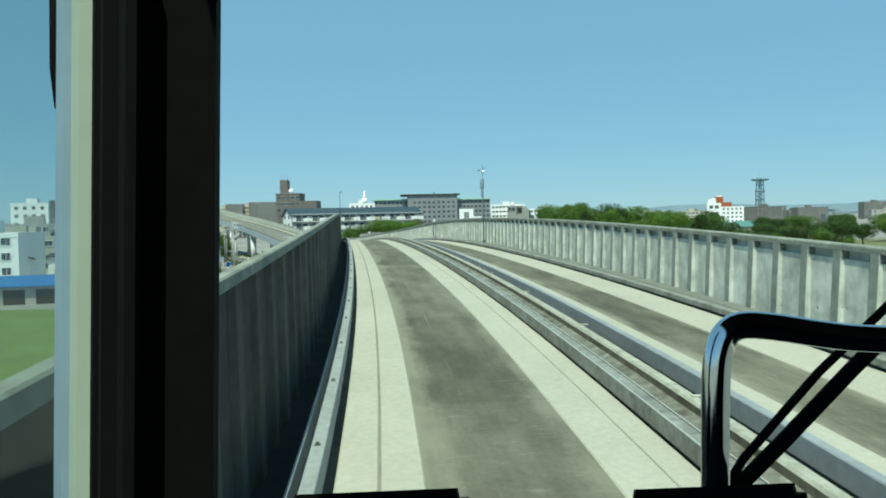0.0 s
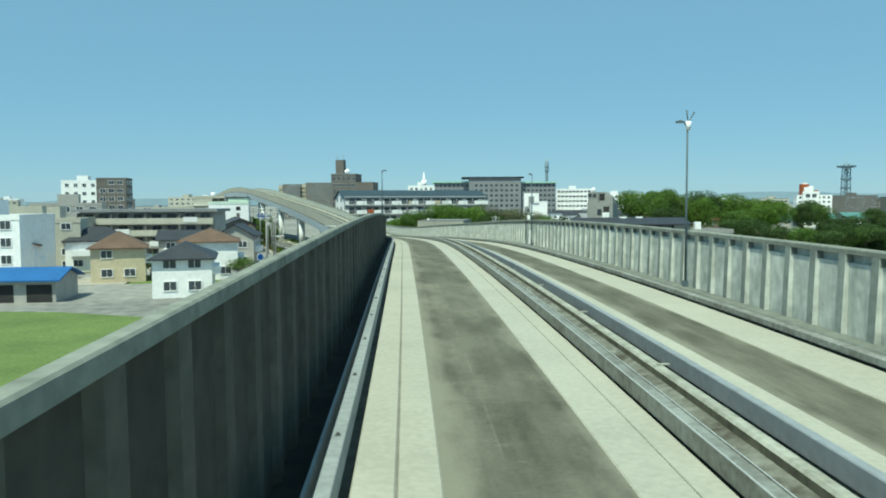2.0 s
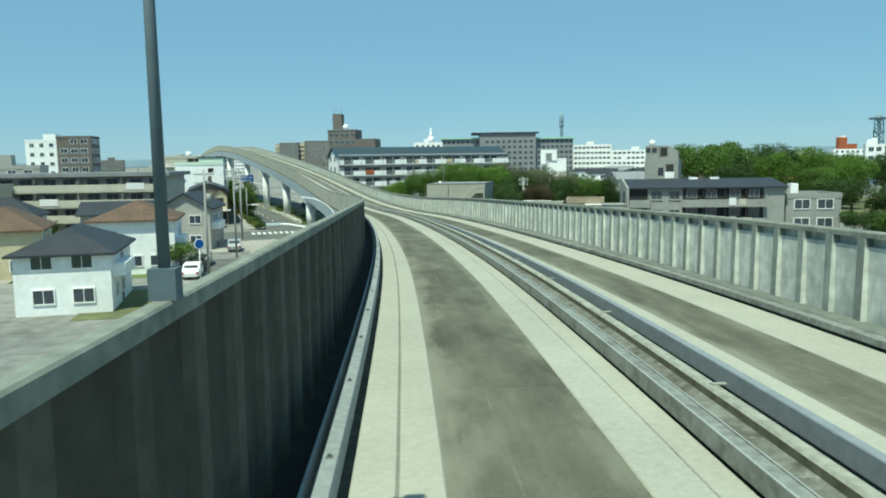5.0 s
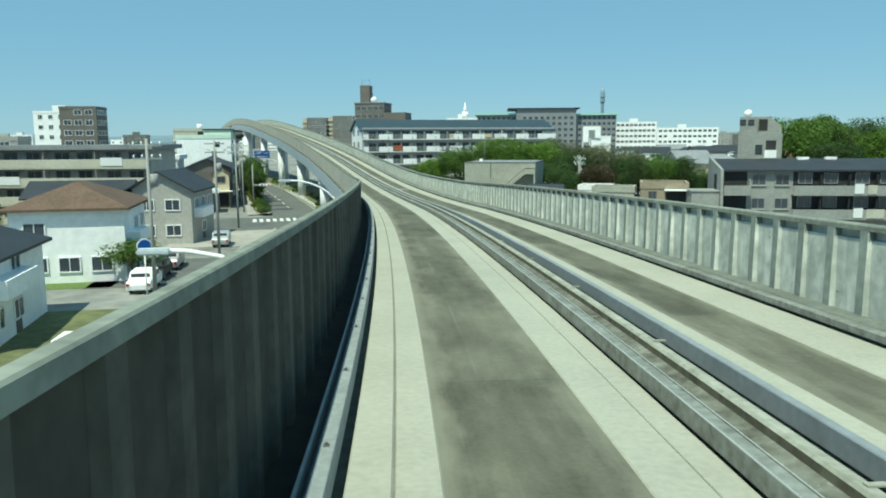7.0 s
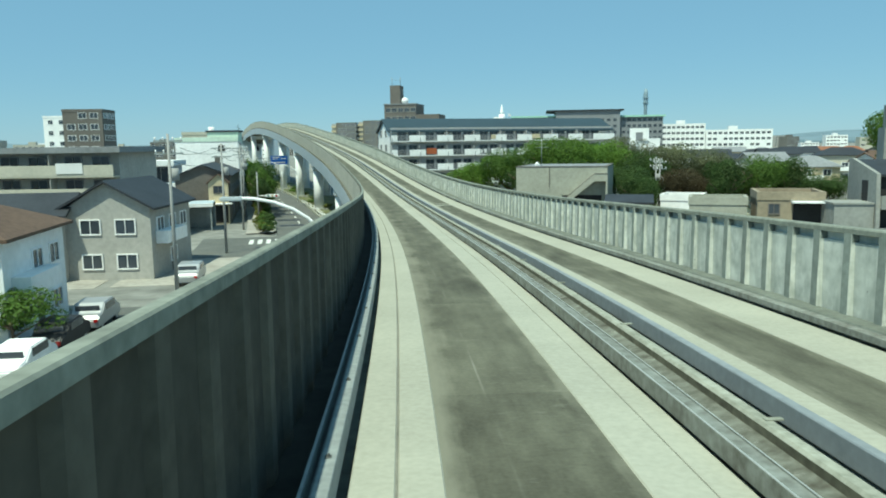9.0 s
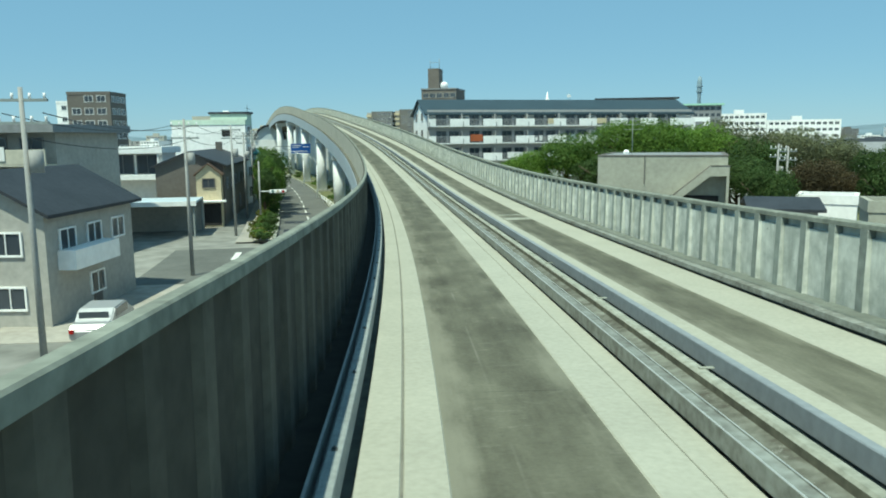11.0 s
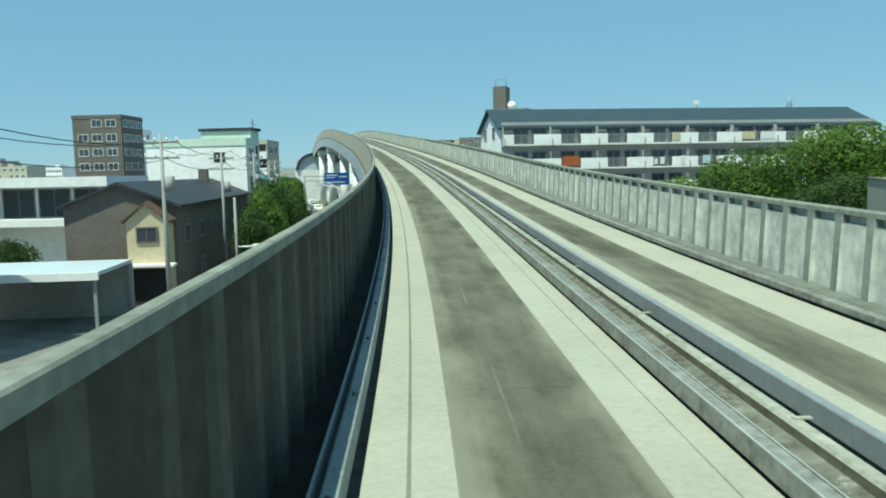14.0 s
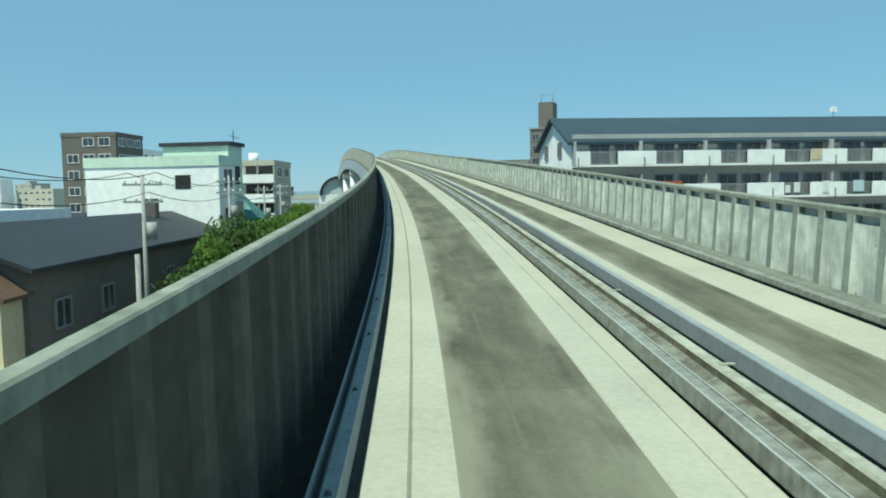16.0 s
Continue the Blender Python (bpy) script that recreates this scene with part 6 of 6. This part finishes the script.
def cab_post(name, mat, cols, depth, back, label=""):
    """Upright post between two slopes, from floor to roof."""
    bm = bmesh.new()
    ring = []
    for v in (0.42, 0.2, 0.0, -0.2, -0.42):
        lean = 0.006 * v
        ring.append([bm.verts.new(cab(u + lean, v, d)) for u, d in ((cols[0], depth), (cols[1], depth), (cols[1] * 0.98, depth + back), (cols[0] * 1.02, depth + back))])
    for a, b in zip(ring, ring[1:]):
        for k in range(4):
            bm.faces.new((a[k], a[(k + 1) % 4], b[(k + 1) % 4], b[k]))
    bm.faces.new(ring[0])
    bm.faces.new(ring[-1][::-1])
    bmesh.ops.recalc_face_normals(bm, faces=bm.faces)
    return part(name, bm, M[mat], BUS, label)


cab_post("front_pillar", "cabdark", (-0.455, -0.304), 0.8, 0.12, "black front pillar")
cab_post("pillar_trim", "cabdark", (-0.425, -0.41), 0.76, 0.03)
cab_post("window_trim", "trimgreen", (-0.487, -0.466), 0.85, 0.03, "pale green window trim")
cab_post("window_seal", "cabdark", (-0.466, -0.455), 0.84, 0.03)
cab_post("window_trim", "trimblue", (-0.507, -0.489), 0.88, 0.03, "blue-grey window trim")
bm = bmesh.new()
tube(bm, [cab(-0.512, 0.42, 0.95), cab(-0.511, 0.24, 0.95), cab(-0.507, 0.19, 0.95), cab(-0.503, 0.172, 0.95)], [0.012, 0.012, 0.01, 0.003], 8)
part("mirror_arm", bm, M["cabdark"], BUS)
# tinted pane of the side window, forward of the waist rail
tint = bpy.data.materials.new("tinted_glass")
tint.use_nodes = True
_k = Nodes(tint)
_k.n.remove(_k.n["Principled BSDF"])
_clear, _gloss, _mix = _k.n.new("ShaderNodeBsdfTransparent"), _k.n.new("ShaderNodeBsdfGlossy"), _k.n.new("ShaderNodeMixShader")
_clear.inputs["Color"].default_value = (0.8, 0.85, 0.84, 1)
_gloss.inputs["Roughness"].default_value = 0.03
_mix.inputs[0].default_value = 0.06
_k.put(_mix.inputs[1], _clear.outputs[0])
_k.put(_mix.inputs[2], _gloss.outputs[0])
_k.put(_k.n["Material Output"].inputs["Surface"], _mix.outputs[0])
bm = bmesh.new()
_near = [bm.verts.new(cab(u, v, d)) for u, v, d in ((-0.66, -0.42, 0.97), (-0.5, -0.42, 0.97), (-0.5, 0.42, 0.97), (-0.66, 0.42, 0.97))]
_far = [bm.verts.new(cab(u, v, d)) for u, v, d in ((-0.66, -0.42, 0.974), (-0.5, -0.42, 0.974), (-0.5, 0.42, 0.974), (-0.66, 0.42, 0.974))]
bm.faces.new(_near)
bm.faces.new(_far[::-1])
for k in range(4):
    bm.faces.new((_near[k], _far[k], _far[(k + 1) % 4], _near[(k + 1) % 4]))
bmesh.ops.recalc_face_normals(bm, faces=bm.faces)
part("side_window", bm, tint, BUS, "tinted glass side window").visible_shadow = False
# bent chrome handrail
_rail = [(0.363, -0.42), (0.363, -0.3), (0.363, -0.17), (0.368, -0.13), (0.38, -0.108), (0.4, -0.1), (0.44, -0.103), (0.5, -0.113), (0.56, -0.12), (0.7, -0.122), (0.9, -0.122)]
for _ in range(2):
    # round the bends
    _cut = [_rail[0]]
    for (a, b), (c, d) in zip(_rail, _rail[1:]):
        _cut += [(0.75 * a + 0.25 * c, 0.75 * b + 0.25 * d), (0.25 * a + 0.75 * c, 0.25 * b + 0.75 * d)]
    _rail = _cut + [_rail[-1]]
part("handrail", tube(bmesh.new(), [cab(u, v, 1.0) for u, v in _rail], 0.0185, 16), M["chrome"], BUS, "dark chrome bent handrail")
# wipers outside the front opening
for pts, r in ((((0.64, -0.03), (0.5, -0.165), (0.4, -0.28), (0.37, -0.33)), 0.008), (((0.66, -0.05), (0.55, -0.155), (0.45, -0.26), (0.38, -0.33)), 0.014)):
    part("wiper", tube(bmesh.new(), [cab(u, v, 1.35) for u, v in pts], r, 6), M["cabdark"], BUS)
# fittings on the sill under the front opening
for u0, u1, v1 in ((-0.21, 0.032, -0.322), (0.242, 0.482, -0.315)):
    bm = bmesh.new()
    vs = [bm.verts.new(cab(u, v, d)) for d in (0.78, 1.0) for u, v in ((u0 - 0.02, -0.46), (u1 + 0.03, -0.46), (u1, v1 + 0.004), (u0, v1 - 0.006))]
    for f in ((0, 1, 2, 3), (7, 6, 5, 4), (0, 4, 5, 1), (1, 5, 6, 2), (2, 6, 7, 3), (3, 7, 4, 0)):
        bm.faces.new([vs[k] for k in f])
    bmesh.ops.recalc_face_normals(bm, faces=bm.faces)
    bmesh.ops.bevel(bm, geom=bm.edges[:], offset=0.012, segments=2, affect="EDGES")
    part("sill_box", bm, M["cabdark"], BUS, "matt black box on the sill")

# ---------------------------------------------------------------- many small pieces of the guideway
def rib_mesh(side, top, foot, flank, front):
    """Rib on a parapet's inner face, deeper towards its foot; side is +1 when it stands out towards +x."""
    def make():
        bm = bmesh.new()
        deep, shallow, half, root = (0.045, 0.045, 0.1, 0.17) if side > 0 else (0.085, 0.05, 0.09, 0.11)
        prof = [(0.0, foot), (deep * side, foot), ((deep * 0.55 + shallow * 0.45) * side, foot + 0.45 * (top - foot)), (shallow * side, top - 0.2), (shallow * side, top - 0.092), (0.0, top - 0.092)]
        a = [bm.verts.new((x, -(half if x else root), z)) for x, z in prof]
        b = [bm.verts.new((x, half if x else root, z)) for x, z in prof]
        bm.faces.new(a)
        bm.faces.new(b[::-1])
        for k in range(6):
            j = (k + 1) % 6
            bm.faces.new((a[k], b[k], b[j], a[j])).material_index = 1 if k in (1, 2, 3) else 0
        if side < 0:
            # bracket under the coping
            box(bm, -0.044, 0.066, -0.11, 0.11, top - 0.22, top - 0.094, 1)
        bmesh.ops.recalc_face_normals(bm, faces=bm.faces)
        return bm, [M[flank], M[front]]

    return shared(("rib", side, top, foot), make)


def many(name, me, parent, rows):
    for m in rows:
        ob = new(name, me)
        ob.parent = parent
        ob.matrix_world = m


RIB = 0.825
left_rib, right_rib = rib_mesh(1, LTOP, -0.08, "shaderib", "shaderib"), rib_mesh(-1, RTOP, 0.02, "wall", "rib")
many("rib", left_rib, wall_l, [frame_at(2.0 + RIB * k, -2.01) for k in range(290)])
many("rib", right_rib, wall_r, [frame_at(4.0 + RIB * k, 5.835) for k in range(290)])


def far_ribs(lat, side, top, foot, s0, parent, mat):
    """The ribs too far off to be told apart, in one mesh."""
    bm = bmesh.new()
    s = s0
    while s < 420:
        m = frame_at(s, lat)
        box(bm, min(0, 0.08 * side), max(0, 0.08 * side), -0.085, 0.085, foot, top - 0.08, m=m)
        s += RIB
    ob = part("far_ribs", bm, M[mat], parent)
    ob["kind"] = "stuff"


far_ribs(-2.01, 1, LTOP, -0.08, 2.0 + RIB * 290, wall_l, "shaderib")
far_ribs(5.835, -1, RTOP, 0.04, 4.0 + RIB * 290, wall_r, "wall")


def bolt_make():
    bm = bmesh.new()
    bmesh.ops.create_cone(bm, segments=6, radius1=0.016, radius2=0.013, depth=0.024, cap_ends=True, matrix=pose(0, 0, 0.012))
    box(bm, -0.024, 0.024, -0.03, 0.03, -0.002, 0.005)
    return bm, [M["rust_bolt"]]


many("bolt", shared(("bolt",), bolt_make), near_rail, [frame_at(3.9 + 2.05 * k, -1.525, 0.25) for k in range(115)])


def clip_make():
    bm = boxes((-0.03, 0.12, -0.03, 0.03, -0.003, 0.01))
    return bm, [M["kerb"]]


for k in range(72):
    ob = new("rail_clip", shared(("clip",), clip_make))
    ob.matrix_world = frame_at(3.0 + 4.0 * k, 2.0, 0.204)
    tagged(ob, "pale metal clip across the kerb", "clip", "rail clips")
# expansion joints across the tracks
for s in (36.0, 74.0, 112.0):
    ob = link("expansion_joint", boxes((-0.5, 0.35, -0.006, 0.006, -0.014, -0.0105)), M["deck"])
    ob.matrix_world = frame_at(s)
    tagged(ob, "thin dark expansion joint across the lane", "expansion joint", "expansion joints", "structure")
for s, half in ((152.5, 0.35), (154.0, 0.12)):
    ob = link("expansion_joint", boxes((3.34, 4.37, -half, half, DROP - 0.02, DROP - 0.006)), M["kerb"])
    ob.matrix_world = frame_at(s)
    tagged(ob, "pale patched expansion joint across the lane", "expansion joint", "expansion joints", "structure")
